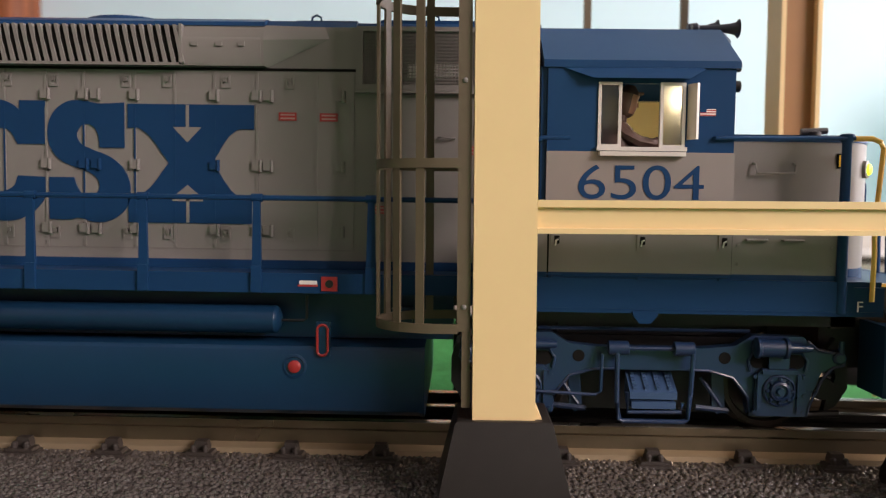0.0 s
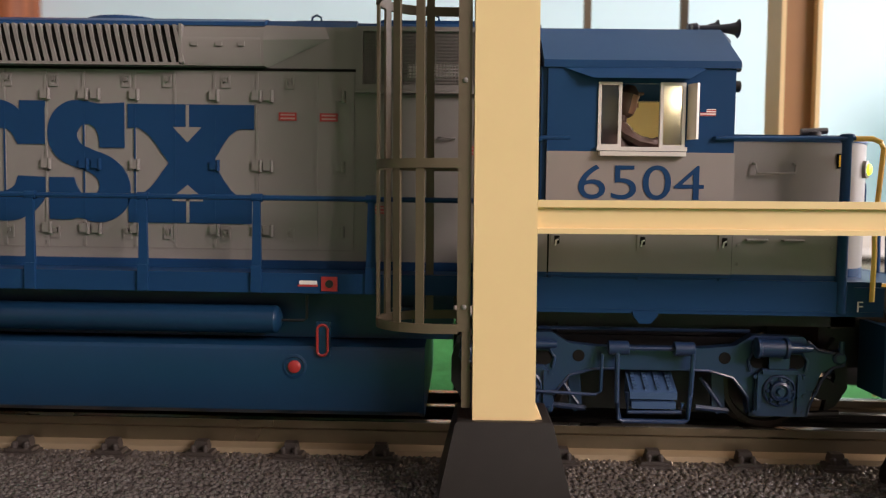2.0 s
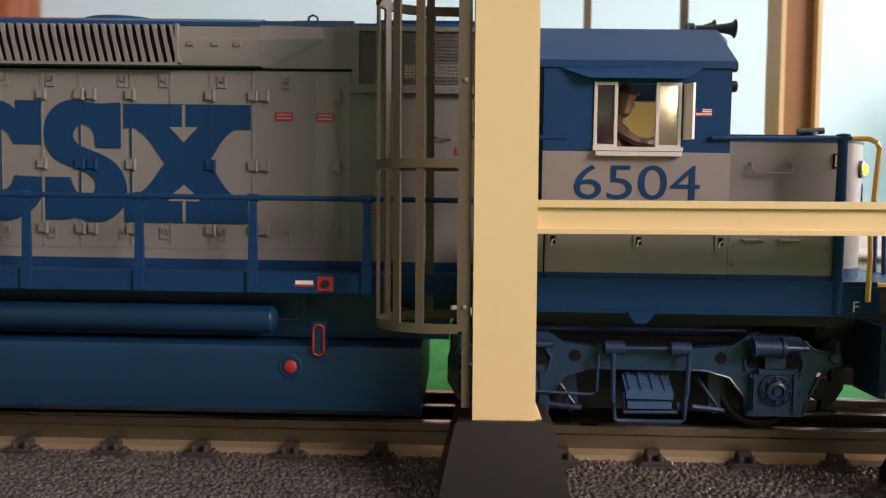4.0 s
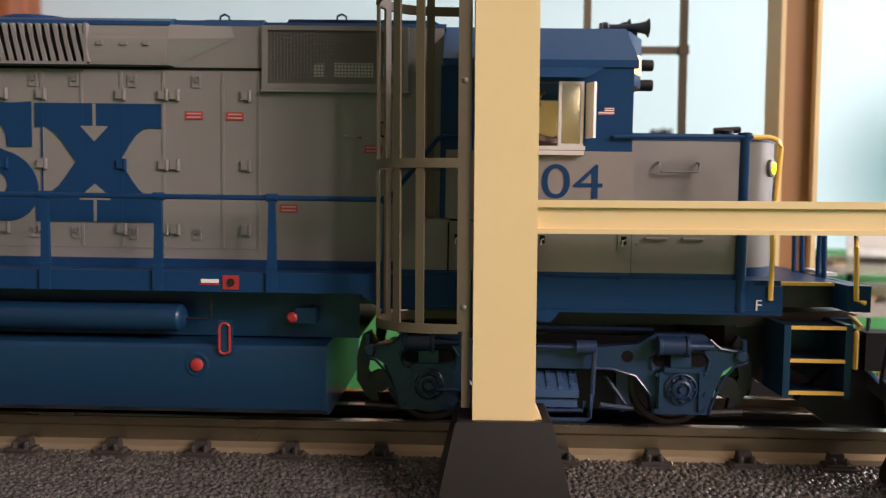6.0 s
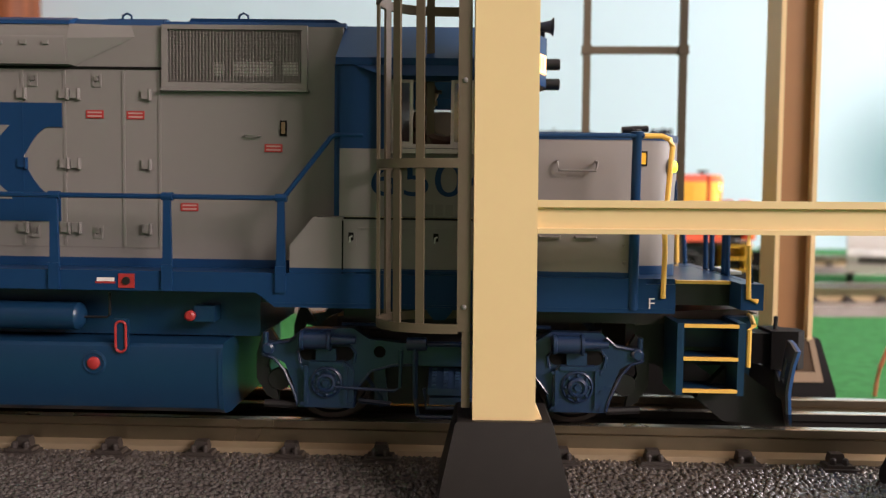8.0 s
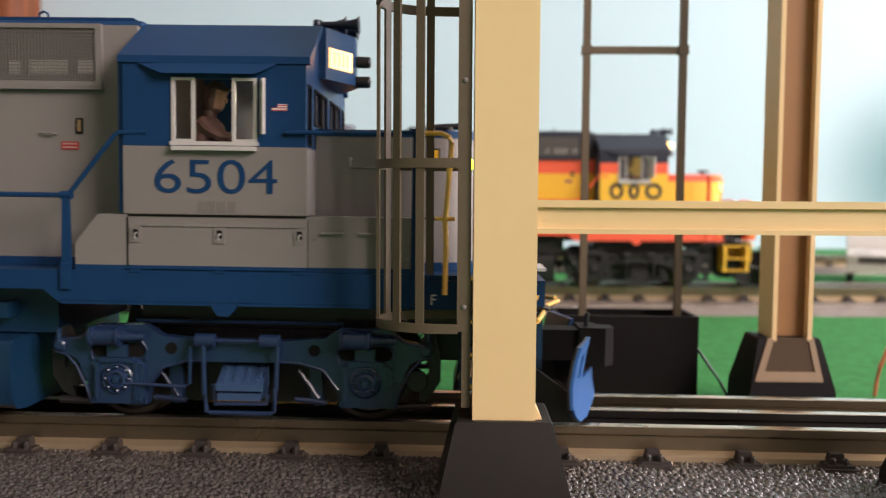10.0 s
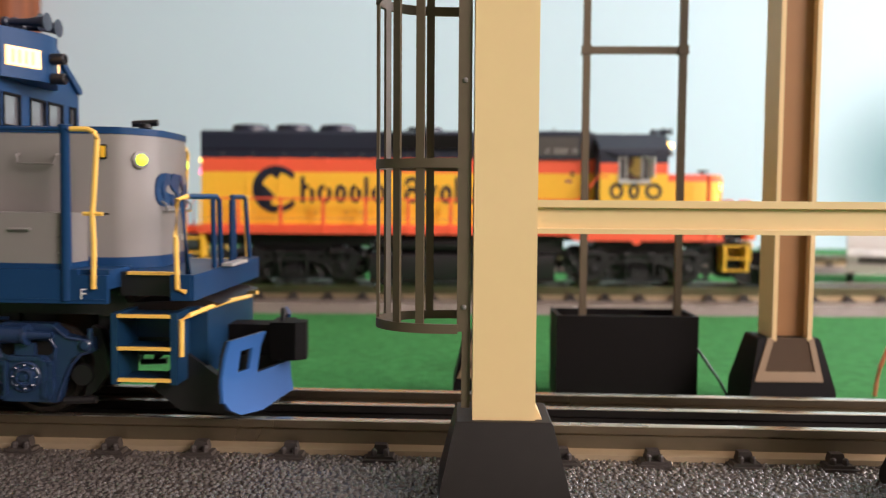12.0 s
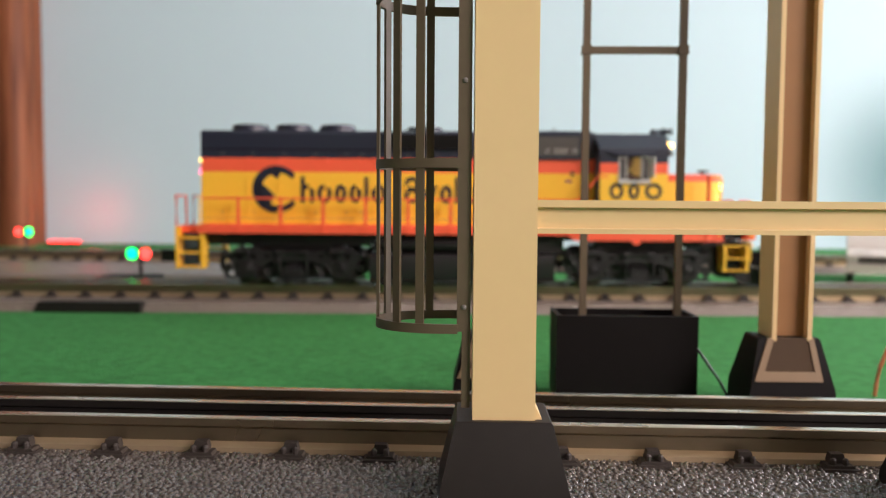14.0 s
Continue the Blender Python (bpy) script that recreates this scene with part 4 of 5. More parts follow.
            p("locker_rim", bm_box(20, 62.8, *sy(s, 31.2, 31.8), 54.4, 54.9, bevel=0.1), L["sill"])
            p("locker_split", bm_box(20.2, 20.6, *sy(s, 31.25, 31.4), 54, 66.5), M_SHADOWGAP)
            p("locker_split", bm_box(62.9, 63.15, *sy(s, 30.9, 31.1), 54, 66.5), M_SHADOWGAP)
            for x in (68.8, 77.3):
                p("locker_grip", bm_tube([(x - 2.4, s * 30.6, 63.3), (x - 2.3, s * 31.2, 63.3), (x + 2.3, s * 31.2, 63.3), (x + 2.4, s * 30.6, 63.3)], 0.38, 6), L["low"])
            for x, z in ((64.6, 62), (64.6, 57.6), (86.4, 61.6), (86.4, 57.6), (64.4, 53.0), (70.5, 53.0), (76.4, 53.0), (82.4, 53.0)):
                p("rivet", bm_turned((x, s * 30.55, z), (0, s, 0), ((0, 0.4), (0.35, 0.3)), 8), L["low"])

    # cab
    for s in (-1, 1):
        for z0, z1, mt in L["cab"]:
            bm = bmesh.new()
            hole_wall(bm, 19.6, 62.6, z0, z1, 31.4, 51.0, 84.4, 99.0, *sy(s, 30.1, 31.5))
            p("cab_side", bm, mt)
        sw = p("side_window", bm_box(31.0, 51.6, *sy(s, 31.4, 32.6), 83.5, 84.4, bevel=0.15), L["frame"], None, "silver framed sliding side window")
        fr = bmesh.new()
        for a, b in ((31.2, 36.6), (45.4, 51.2)):
            hole_wall(fr, a, b, 84.3, 99.2, a + 0.75, b - 0.75, 85.0, 98.5, *sy(s, 30.9, 31.9))
        rounded(fr, 0.15, 1, 0.9)
        p("sash", fr, L["frame"], sw)
        for a, b in ((31.9, 35.9), (46.1, 50.5)):
            g = p("pane", bm_box(a, b, *sy(s, 31.2, 31.4), 84.9, 98.6), M_MILKY if L["detail"] else M_DARKGLASS, sw)
            g.visible_shadow = not L["detail"]
        if s > 0:
            p("pane", bm_box(36.8, 45.2, *sy(s, 31.0, 31.2), 84.9, 98.6), M_DARKGLASS, sw)
        p("arm_rest", bm_box(31.6, 51.2, *sy(s, 31.4, 33.4), 82.3, 83.3, bevel=0.2), L["frame"], sw)
        wd = bmesh.new()
        prism(wd, ((51.7, s * 31.5), (52.3, s * 31.5), (53.7, s * 34.0), (53.1, s * 34.2)), "z", 86.2, 98.9)
        p("wind_deflector", wd, L["frame"], sw)
        # eyebrow over the window
        vb = bmesh.new()
        lo = [vb.verts.new(c) for c in ((22.4, s * 31.5, 102.7), (29.6, s * 34.2, 99.8), (51.4, s * 34.2, 99.8), (56.4, s * 31.5, 102.7))]
        hi = [vb.verts.new(c) for c in ((22.4, s * 31.0, 103.6), (29.6, s * 31.0, 103.6), (51.4, s * 31.0, 103.6), (56.4, s * 31.0, 103.6))]
        vb.faces.new(lo)
        for i in range(3):
            vb.faces.new((lo[i], lo[i + 1], hi[i + 1], hi[i]))
        p("eyebrow", vb, L["cabroof"])
        if L["detail"]:
            y = s * 31.55
            fb = p("flag_decal", bm_box(54.6, 58.2, *sy(s, 31.5, 31.6), 91.7, 93.3), M_PAPER, None, "small striped flag decal")
            for k in range(3):
                p("stripe", bm_box(54.6, 58.2, *sy(s, 31.5, 31.65), 91.75 + 0.56 * k, 92.0 + 0.56 * k), M_RED, fb)
            p("canton", bm_box(54.6, 56.0, *sy(s, 31.5, 31.68), 92.5, 93.3), L["cabroof"], fb)
            p("grab_iron", bm_tube([(58.0, s * 31.5, 86.6), (58.2, s * 32.3, 86.6), (62.8, s * 32.3, 86.7), (90.0, s * 32.0, 87.0)], 0.5, 8), L["rail"])
        # door line at the rear of the cab
        p("door_frame", bm_box(18.2, 19.7, *sy(s, 20, 30.6), 67.5, 102.8), L["cabroof"])
    # roof of the cab with chamfered sides
    rb = bmesh.new()
    prism(rb, ((-32.0, 102.5), (-31.8, 104.2), (-15.5, 114.6), (15.5, 114.6), (31.8, 104.2), (32.0, 102.5), (30, 102.5), (15, 113.2), (-15, 113.2), (-30, 102.5)), "x", 18.6, 63.6)
    rounded(rb, 0.3, 2, 0.35)
    p("cab_roof", rb, L["cabroof"])
    # front and rear walls with windows
    fw = bmesh.new()
    panes = ((-29.2, -25.4, 84, 98), (-21.0, -12.4, 89.4, 98), (-10.8, -2.6, 89.4, 98), (2.6, 10.8, 89.4, 98), (12.4, 21.0, 89.4, 98), (25.4, 29.2, 84, 98))
    pierced(fw, sorted({-30.0, 30.0} | {v for q in panes for v in q[:2]}), (67.5, 84, 89.4, 98, 103), lambda y, z: any(q[0] < y < q[1] and q[2] < z < q[3] for q in panes), lambda u, v, k: ((61.4, 62.6)[k], u, v))
    prism(fw, ((-30, 103), (-15.5, 113.6), (15.5, 113.6), (30, 103)), "x", 61.4, 62.6)
    cf = p("cab_front", fw, L["cabroof"])
    if L["detail"]:
        for s in (-1, 1):
            p("cab_front_panel", bm_box(62.5, 62.9, *sy(s, 19.4, 31.4), 67.4, 83.3), L["low"], cf, "grey lower front panel")
    for a, b, c, d in ((-29.4, -25.2, 83.8, 98.2), (-21.2, -12.2, 89.2, 98.2), (-11.0, -2.4, 89.2, 98.2), (2.4, 11.0, 89.2, 98.2), (12.2, 21.2, 89.2, 98.2), (25.2, 29.4, 83.8, 98.2)):
        bm = bmesh.new()
        for q in ((a, a + 0.6, c, d), (b - 0.6, b, c, d), (a + 0.6, b - 0.6, c, c + 0.6), (a + 0.6, b - 0.6, d - 0.6, d)):
            box(bm, 62.5, 62.9, *q)
        p("window_gasket", bm, M_SHADOWGAP, cf)
        p("windscreen_pane", bm_box(61.8, 62.1, a + 0.3, b - 0.3, c + 0.3, d - 0.3), M_PANE, cf, "glossy cab front pane")
    p("cab_rear", bm_box(19.7, 20.8, -30.0, 30.0, 67.5, 103), M_FIGURE)
    p("cab_rear", bm_prism(((-30, 103), (-15, 113.1), (15, 113.1), (30, 103)), "x", 19.7, 20.8), M_FIGURE)
    p("cab_floor", bm_box(20.8, 61.4, -30.1, 30.1, 66.0, 67.6), M_CABIN)
    p("control_desk", bm_box(52, 58, -24, -6, 67.6, 84, bevel=0.5), M_SOOT)
    # headlight and number-board box over the windscreen
    nb = bmesh.new()
    prism(nb, ((62.4, -15.4), (64.4, -14.6), (70.0, -3.6), (70.2, 0), (70.0, 3.6), (64.4, 14.6), (62.4, 15.4)), "z", 101.6, 114.3)
    rounded(nb, 0.5, 2, 0.5)
    n = p("number_box", nb, L["cabroof"], None, "roof box with number boards and twin headlight")
    for s in (-1, 1):
        def on_face(u, z, lift):
            """A point u of the way along the slanting face."""
            return (64.7 + 5.0 * u + 0.89 * lift, s * (14.0 - 9.8 * u + 0.45 * lift), z)
        q = bmesh.new()
        lo = [q.verts.new(on_face(u, z, 0.05)) for u, z in ((0.04, 104.6), (0.96, 104.6), (0.96, 109.7), (0.04, 109.7))]
        hi = [q.verts.new(on_face(u, z, 0.45)) for u, z in ((0.06, 104.8), (0.94, 104.8), (0.94, 109.5), (0.06, 109.5))]
        q.faces.new(lo)
        q.faces.new(hi[::-1])
        for i in range(4):
            q.faces.new((lo[i], hi[i], hi[(i + 1) % 4], lo[(i + 1) % 4]))
        p("number_board", q, M_LAMP if L["detail"] else M_AMBER, n, "glowing warm white number board")
        if L["detail"]:
            bars = bmesh.new()
            for k in range(4):
                a = 0.18 + 0.17 * k
                vv = [bars.verts.new(on_face(u, z, 0.55)) for u, z in ((a, 105.5), (a + 0.07, 105.5), (a + 0.07, 108.8), (a, 108.8))]
                bars.faces.new(vv)
            p("decal_text", bars, M_NUMERAL, n)
    for z in (108.2, 102.9):
        p("headlight", bm_turned((69.6, 0, z), (1, 0, 0), ((0, 1.55), (4.2, 1.55), (4.4, 1.3), (3.4, 1.0)), 16), M_SOOT if L["detail"] or z < 105 else M_AMBER, n, "round headlight barrel")
    # horns
    h = bmesh.new()
    for y, x1, z in ((-4.5, 71.5, 117.2), (0.0, 67.4, 118.0), (4.5, 70.0, 117.4)):
        turned(h, (59.5, y, z), (1, 0, 0), ((0, 1.3), (1.2, 1.4), (1.8, 0.8), (6, 0.9), (x1 - 61.8, 1.3), (x1 - 60.2, 1.7), (x1 - 59.5, 2.5), (x1 - 59.4, 1.6)), 14)
    box(h, 60, 62, -5, 5, 114.4, 116.4)
    p("air_horn", h, M_NAVY, None, "cluster of air horns")
    # doll at the controls
    d = bmesh.new()
    turned(d, (35.4, -23.0, 67.6), (0.10, -0.04, 1), ((0, 4.6), (7, 4.6), (14, 4.9), (19.0, 4.7), (22.0, 3.4), (23.4, 1.6), (25.0, 1.6)), 16)
    turned(d, (38.6, -24.0, 92.0), (0.2, 0, 1), ((0, 1.2), (0.9, 2.1), (2.6, 2.5), (4.4, 2.4), (5.4, 2.7), (6.2, 2.4), (7.6, 1.2)), 14)
    box(d, 40.4, 43.0, -25.6, -22.4, 97.2, 97.7)
    box(d, 41.1, 42.0, -24.5, -23.5, 94.3, 95.4)
    tube(d, [(36.6, -26.6, 89.6), (38.6, -28.0, 87.6), (41.5, -28.6, 85.8), (44.6, -28.0, 85.2), (46.6, -27.4, 85.8)], 1.5, 8)
    doll = p("figurine", d, M_FIGURE, None, "brown painted figurine seated at the window")
    doll.data.materials.append(M_SKIN)
    for f in doll.data.polygons:
        if 92.4 < f.center.z / K + Z0 < 96.8 and f.center.x / K > 39.6:
            f.material_index = 1
    p("cab_lining", bm_box(46, 61.2, 28.6, 30.0, 67.6, 102), M_CABIN, None, "cream inner cab lining")
    # Glowing block added where the sash hides it, to brighten the cream lining.
    p("cab_fill", bm_box(57.4, 60.6, -3, 3, 99.0, 100.4), M_CABFILL, None, "small warm glowing block added out of view to brighten the cab lining")

    # low nose
    plan = [(62.8, -19.5), (94.6, -19.5), (98.6, -17.6), (102.6, -11.6), (103.6, -9.0), (104.0, 0), (103.6, 9.0), (102.6, 11.6), (98.6, 17.6), (94.6, 19.5), (62.8, 19.5)]
    for z0, z1, mt in L["nose"]:
        nm = bmesh.new()
        prism(nm, plan, "z", z0, z1)
        p("nose", nm, mt)
    nr = bmesh.new()
    prism(nr, [(62.8 + (x - 62.8) * 1.004, y * 1.01) for x, y in plan], "z", L["nose"][-1][1], 88.6)
    rounded(nr, 0.5, 2, 0.9)
    p("nose_top", nr, L["nosetop"])
    for s in (-1, 1):
        mk = p("marker_light", bm_turned((100.0, s * 15.4, 80.6), (0.72, s * 0.62, 0), ((0, 2.2), (1.1, 2.2), (1.3, 1.7)), 18), L["low"], None, "round marker light with a glowing lens")
        p("lens", bm_turned((100.95, s * 16.2, 80.6), (0.72, s * 0.62, 0), ((0, 1.5), (0.5, 1.3), (0.8, 0.6)), 14), M_CLASS if L["detail"] else M_FARCLASS, mk, "glowing yellow lens")
        if L["detail"]:
            p("grab_iron", bm_tube([(71.5, s * 19.5, 81.6), (71.5, s * 20.9, 81.2), (71.8, s * 21.2, 79.2), (80.9, s * 21.2, 79.2), (81.2, s * 20.9, 81.2), (81.2, s * 19.5, 81.6)], 0.34, 6), L["low"], None)
            p("plate_holder", bm_box(91.6, 93.6, *sy(s, 19.5, 19.8), 80.6, 84.2, bevel=0.15), M_SHADOWGAP)
            p("plate", bm_box(92.0, 93.2, *sy(s, 19.75, 19.95), 81.0, 83.8), M_GOLD)
            p("panel_seam", bm_box(63, 94, *sy(s, 19.4, 19.62), 66.7, 67.1), M_SHADOWGAP)
    t = bmesh.new()
    turned(t, (95, 2, 88.4), (0, 0, 1), ((0, 1.0), (1.4, 1.0), (1.7, 1.8), (2.8, 1.8), (3.0, 1.2)), 12)
    tube(t, [(91.4, 2, 91.2), (98.4, 2, 91.6)], 0.9, 8)
    p("brake_wheel_stand", t, M_SOOT)
    p("nose_grab", bm_tube([(103.6, -9.6, 70.2), (104.8, -9.6, 69.4), (104.9, -9.6, 67.8), (104.9, 9.6, 67.8), (104.8, 9.6, 69.4), (103.6, 9.6, 70.2)], 0.3, 6), L["low"])
    p("nose_socket", bm_box(103.6, 104.6, 2.5, 4.2, 59.5, 61.0, bevel=0.2), M_SILVER)
    if L["detail"]:
        def nose_x(y):
            return float(np.interp(abs(y), (0, 9.0, 11.6, 17.6, 19.5), (104.0, 103.6, 102.6, 98.6, 94.6)))
        for pts in (EMBLEM_C, EMBLEM_S, EMBLEM_X):
            bm = bmesh.new()
            prism(bm, [(-11.8 + (a + 80) * 0.045, 77.4 - (b - 187) * 0.041) for a, b in eased(pts)], "x", 0.42, -0.6)
            for v in bm.verts:
                v.co.x += nose_x(v.co.y)
            bmesh.ops.triangulate(bm, faces=bm.faces)
            p("emblem", bm, L["cabroof"], None, "blue painted emblem shape")

    # end platform, corner posts, yellow grab rails
    p("platform", bm_box(90.0, 118.2, -22.5, 22.5, 51.2, 52.9, bevel=0.2), L["sill"])
    for s in (-1, 1):
        p("platform_wing", bm_box(113.6, 118.3, *sy(s, 22.4, 31.4), 46.9, 53.0, bevel=0.3), L["sill"])
        p("platform_wing", bm_box(98.3, 113.7, *sy(s, 22.3, 23.4), 46.9, 52.8), M_SOOT)
        p("tread_edge", bm_box(100.4, 113.4, *sy(s, 22.6, 24.6), 52.2, 52.95), L["grab"], None, "yellow tread edge")
        p("corner_post", bm_turned((88.6, s * 31.0, 46.5), (0, 0, 1), ((0, 1.3), (39.4, 1.1), (40.2, 1.6), (41.4, 1.6), (41.6, 1.0)), 14), L["rail"])
        p("grab_rail", bm_tube([(89.5, s * 31.2, 87.0), (94.2, s * 31.4, 87.0), (96.0, s * 31.6, 86.2), (96.6, s * 31.8, 84.6), (95.6, s * 31.8, 70), (95.3, s * 31.8, 67.2), (95.6, s * 31.8, 60), (95.4, s * 31.9, 49.4)], 0.62, 8), L["grab"], None, "yellow painted grab rail")
        p("grab_bracket", bm_tube([(93.0, s * 31.6, 67.2), (97.6, s * 31.6, 67.2)], 0.55, 6), L["grab"])
        p("grab_rail", bm_tube([(116.5, s * 28.0, 71.6), (115.2, s * 31.2, 70.8), (114.9, s * 31.5, 62), (115.3, s * 31.6, 49.6), (117.4, s * 31.6, 49.0)], 0.62, 8), L["grab"], None, "yellow painted grab rail")
        fr = bmesh.new()
        tube(fr, [(116.8, s * 28.4, 53), (115.4, s * 28.6, 71.4), (116.0, s * 24, 71.6), (117.2, s * 7.5, 71.6), (117.6, s * 5.8, 70.6), (117.8, s * 5.0, 53)], 0.7, 8)
        tube(fr, [(117.4, s * 9.5, 53), (117.0, s * 9.5, 71.4)], 0.7, 8)
        p("end_railing", fr, L["rail"])
    p("platform_front", bm_box(117.0, 119.0, -31.0, 31.0, 46.8, 53.0, bevel=0.3), L["sill"])
    p("drop_step", bm_box(118.8, 121.6, -8, 8, 53.2, 54.0, bevel=0.2), M_SILVER)
    if L["detail"]:
        ln = lettering("letter", "F", 3.7, pose(92.8 * K, -31.75 * K, (46.9 - Z0) * K, 90, 0, 0), M_PAPER, loco)
        nn = lettering("road_number", L["number"], 11.4, pose(41.4 * K, -31.6 * K, (72.4 - Z0) * K, 90, 0, 0), M_BLUE, loco)
        nn.scale = (1.32, 1.0, 1.0)
        bm = bmesh.new()
        for k in range(4):
            box(bm, 37.4 + 2.35 * k, 39.2 + 2.35 * k, -31.65, -31.5, 67.9, 70.5)
        p("decal_text", bm, M_SCREEN)

    # truck-mounted steps, pilot and coupler
    for s in (-1, 1):
        sb = bmesh.new()
        box(sb, 100.8, 113.4, *sy(s, 19, 20.4), 36.2, 42)
        rounded(sb, 0.25, 1)
        stepside = L["pilot"] if L["detail"] else L["grab"]
        st = p("step_box", sb, stepside, None, "step box with yellow edged treads")
        p("side_plate", bm_box(99.2, 100.8, *sy(s, 19, 31.4), 26.6, 43.6, bevel=0.25), stepside, st)
        p("side_plate", bm_box(113.4, 115.0, *sy(s, 19, 31.4), 26.6, 43.8, bevel=0.25), stepside, st)
        for z in (43.0, 35.2, 27.6):
            p("tread", bm_box(100.7, 113.5, *sy(s, 21, 30.6), z - 0.5, z + 0.1), L["pilot"], st)
            p("tread_edge", bm_box(100.7, 113.5, *sy(s, 30.5, 31.5), z - 0.4, z + 0.42, bevel=0.15), L["grab"], st, "yellow tread edge")
        p("cut_lever", bm_tube([(116, s * 31.0, 33.4), (116, s * 31.0, 42.2), (117.4, s * 30.0, 43.2), (119.5, s * 22, 44.0), (121, s * 10, 44.2), (125.5, s * 3.5, 45.0)], 0.6, 8), L["grab"], None, "yellow uncoupling lever")
        w = bmesh.new()

        def blade(u, v, k):
            """A concave blade, swept back towards its outer edge, with a rounded lower corner."""
            z = v if v > 18 else float(np.interp(u, (0, 16.5, 26.2, 29.5, 31.8), (18.8, 17.2, 18.2, 20.2, 23.4)))
            return (135.5 - 0.30 * u + 0.016 * (z - 26.5) ** 2 - 0.7 * k, s * (u - (0.9 if v > 36 and u < 18 else 0)), z)

        pierced(w, (0, 8, 16.5, 20.4, 25.6, 29.5, 31.8), (17.6, 22.5, 26.8, 28.6, 34.0, 37.4), lambda u, v: (u < 16.5 and v > 26.8) or (20.4 < u < 25.6 and 28.6 < v < 34.0), blade)
        pl = p("plow", w, L["plow"], None, "bright painted snow plow wing")
        # Black liner added behind the blade; shade on its back is put into colour.
        liner = bmesh.new()
        pierced(liner, (0, 8, 16.5, 20.4, 25.6, 29.5, 31.8), (17.6, 22.5, 26.8, 28.6, 34.0, 37.4), lambda u, v: (u < 16.5 and v > 26.8) or (20.4 < u < 25.6 and 28.6 < v < 34.0), lambda u, v, k: blade(u, v, 1.05 + 0.9 * k))
        p("plow_back_shade", liner, M_SOOT, pl, "added black liner for the shade on the plow's back")
        p("plow_brace", bm_prism(((114.5, 33), (127, 24), (128, 17.5), (113, 18.5), (106, 24)), "y", *sy(s, 20.5, 23.5), bevel=0.3), M_SOOT)
    p("end_sill", bm_box(114.0, 119.5, -22, 22, 26.8, 44.0, bevel=0.5), L["pilot"])
    p("pilot_frame", bm_box(90, 114.5, -17, 17, 31, 41.4, bevel=0.6), M_SOOT)
    p("draft_pocket", bm_prism(((92, 44.2), (118, 45.6), (122, 44.6), (118, 43.4), (92, 41)), "y", -19, 19), M_STEEL)
    cp = bmesh.new()
    box(cp, 118, 131.5, -4.2, 4.2, 29.0, 37.2)
    prism(cp, ((131.0, -5.4), (138.0, -5.6), (140.5, -3.4), (140.2, 1.2), (136.4, 2.4), (136.4, 5.0), (131.0, 5.0)), "z", 27.8, 38.0)
    rounded(cp, 0.6, 2, 0.8)
    p("coupler", cp, M_BLACK, None, "black knuckle coupler")
    p("coupler_pin", bm_tube([(133.5, -1, 38), (133.7, -1, 41.5)], 0.6, 6), M_SOOT)

    # rear end
    p("platform", bm_box(-250, -231.8, -24, 24, 49.2, 53.8, bevel=0.2), L["sill"])
    for s in (-1, 1):
        sb = bmesh.new()
        box(sb, -249.5, -248, *sy(s, 19, 31.4), 26.6, 53)
        box(sb, -233.4, -232, *sy(s, 19, 31.4), 26.6, 53)
        rounded(sb, 0.25, 1)
        st = p("step_box", sb, L["grab"] if not L["detail"] else L["pilot"])
        for z in (46, 36.6, 27.6):
            p("tread", bm_box(-248, -233.4, *sy(s, 20, 31.2), z - 0.6, z + 0.6), L["grab"], st)
        rr = bmesh.new()
        tube(rr, [(-249, s * 30, 53), (-249, s * 30, 73), (-249.6, s * 8, 73), (-249.6, s * 7, 53)], 0.7, 8)
        p("end_railing", rr, L["rail"])
        p("grab_rail", bm_tube([(-234, s * 31, 53), (-234, s * 31, 73), (-232, s * 31, 74)], 0.6, 8), L["grab"])
        for z, mt in ((96.4, M_AMBER), (88.6, M_ROSE)):
            if not L["detail"]:
                p("marker_light", bm_turned((-235.8, s * 16, z), (-1, s * 0.3, 0), ((0, 1.8), (1.4, 1.8), (1.8, 1.0)), 14), mt, None, "glowing marker lens")
    p("end_sill", bm_box(-251, -249.5, -26, 26, 26, 49.4, bevel=0.4), L["pilot"])
    rc = bmesh.new()
    box(rc, -268, -250, -4, 4, 29, 37)
    rounded(rc, 0.6, 2)
    p("coupler", rc, M_SOOT)

    # fuel tank, air reservoirs, fittings
    tk = bmesh.new()
    half = [(28.6, 36.6), (30.0, 36.3), (30.7, 35.6), (31.0, 34.2), (31.1, 30.5), (30.9, 26.5), (30.5, 23.0), (29.8, 20.8), (28.2, 19.5), (25.0, 19.0), (22.0, 18.9)]
    shell = [(-a, b) for a, b in half] + half[::-1]
    prism(tk, shell, "x", -126, -9.0)
    tank = p("fuel_tank", tk, L["tank"], None, "long painted fuel tank slung under the frame")
    p("tank_rim", bm_prism([(a * 1.006, 29 + (b - 29) * 1.02) for a, b in shell], "x", -9.2, -8.1), L["tank"], tank)
    p("tank_saddle", bm_box(-120, -1.5, -21, 21, 37, 49.4, bevel=0.8), L["tank"], tank)
    for s in (-1, 1):
        rv = bmesh.new()
        turned(rv, (-124, s * 26.8, 42.2), (1, 0, 0), ((0, 1.2), (0.8, 2.9), (1.6, 3.4), (79.6, 3.4), (80.2, 3.0), (81.0, 1.4)), 24)
        p("air_reservoir", rv, L["tank"], None, "long cylindrical air reservoir")
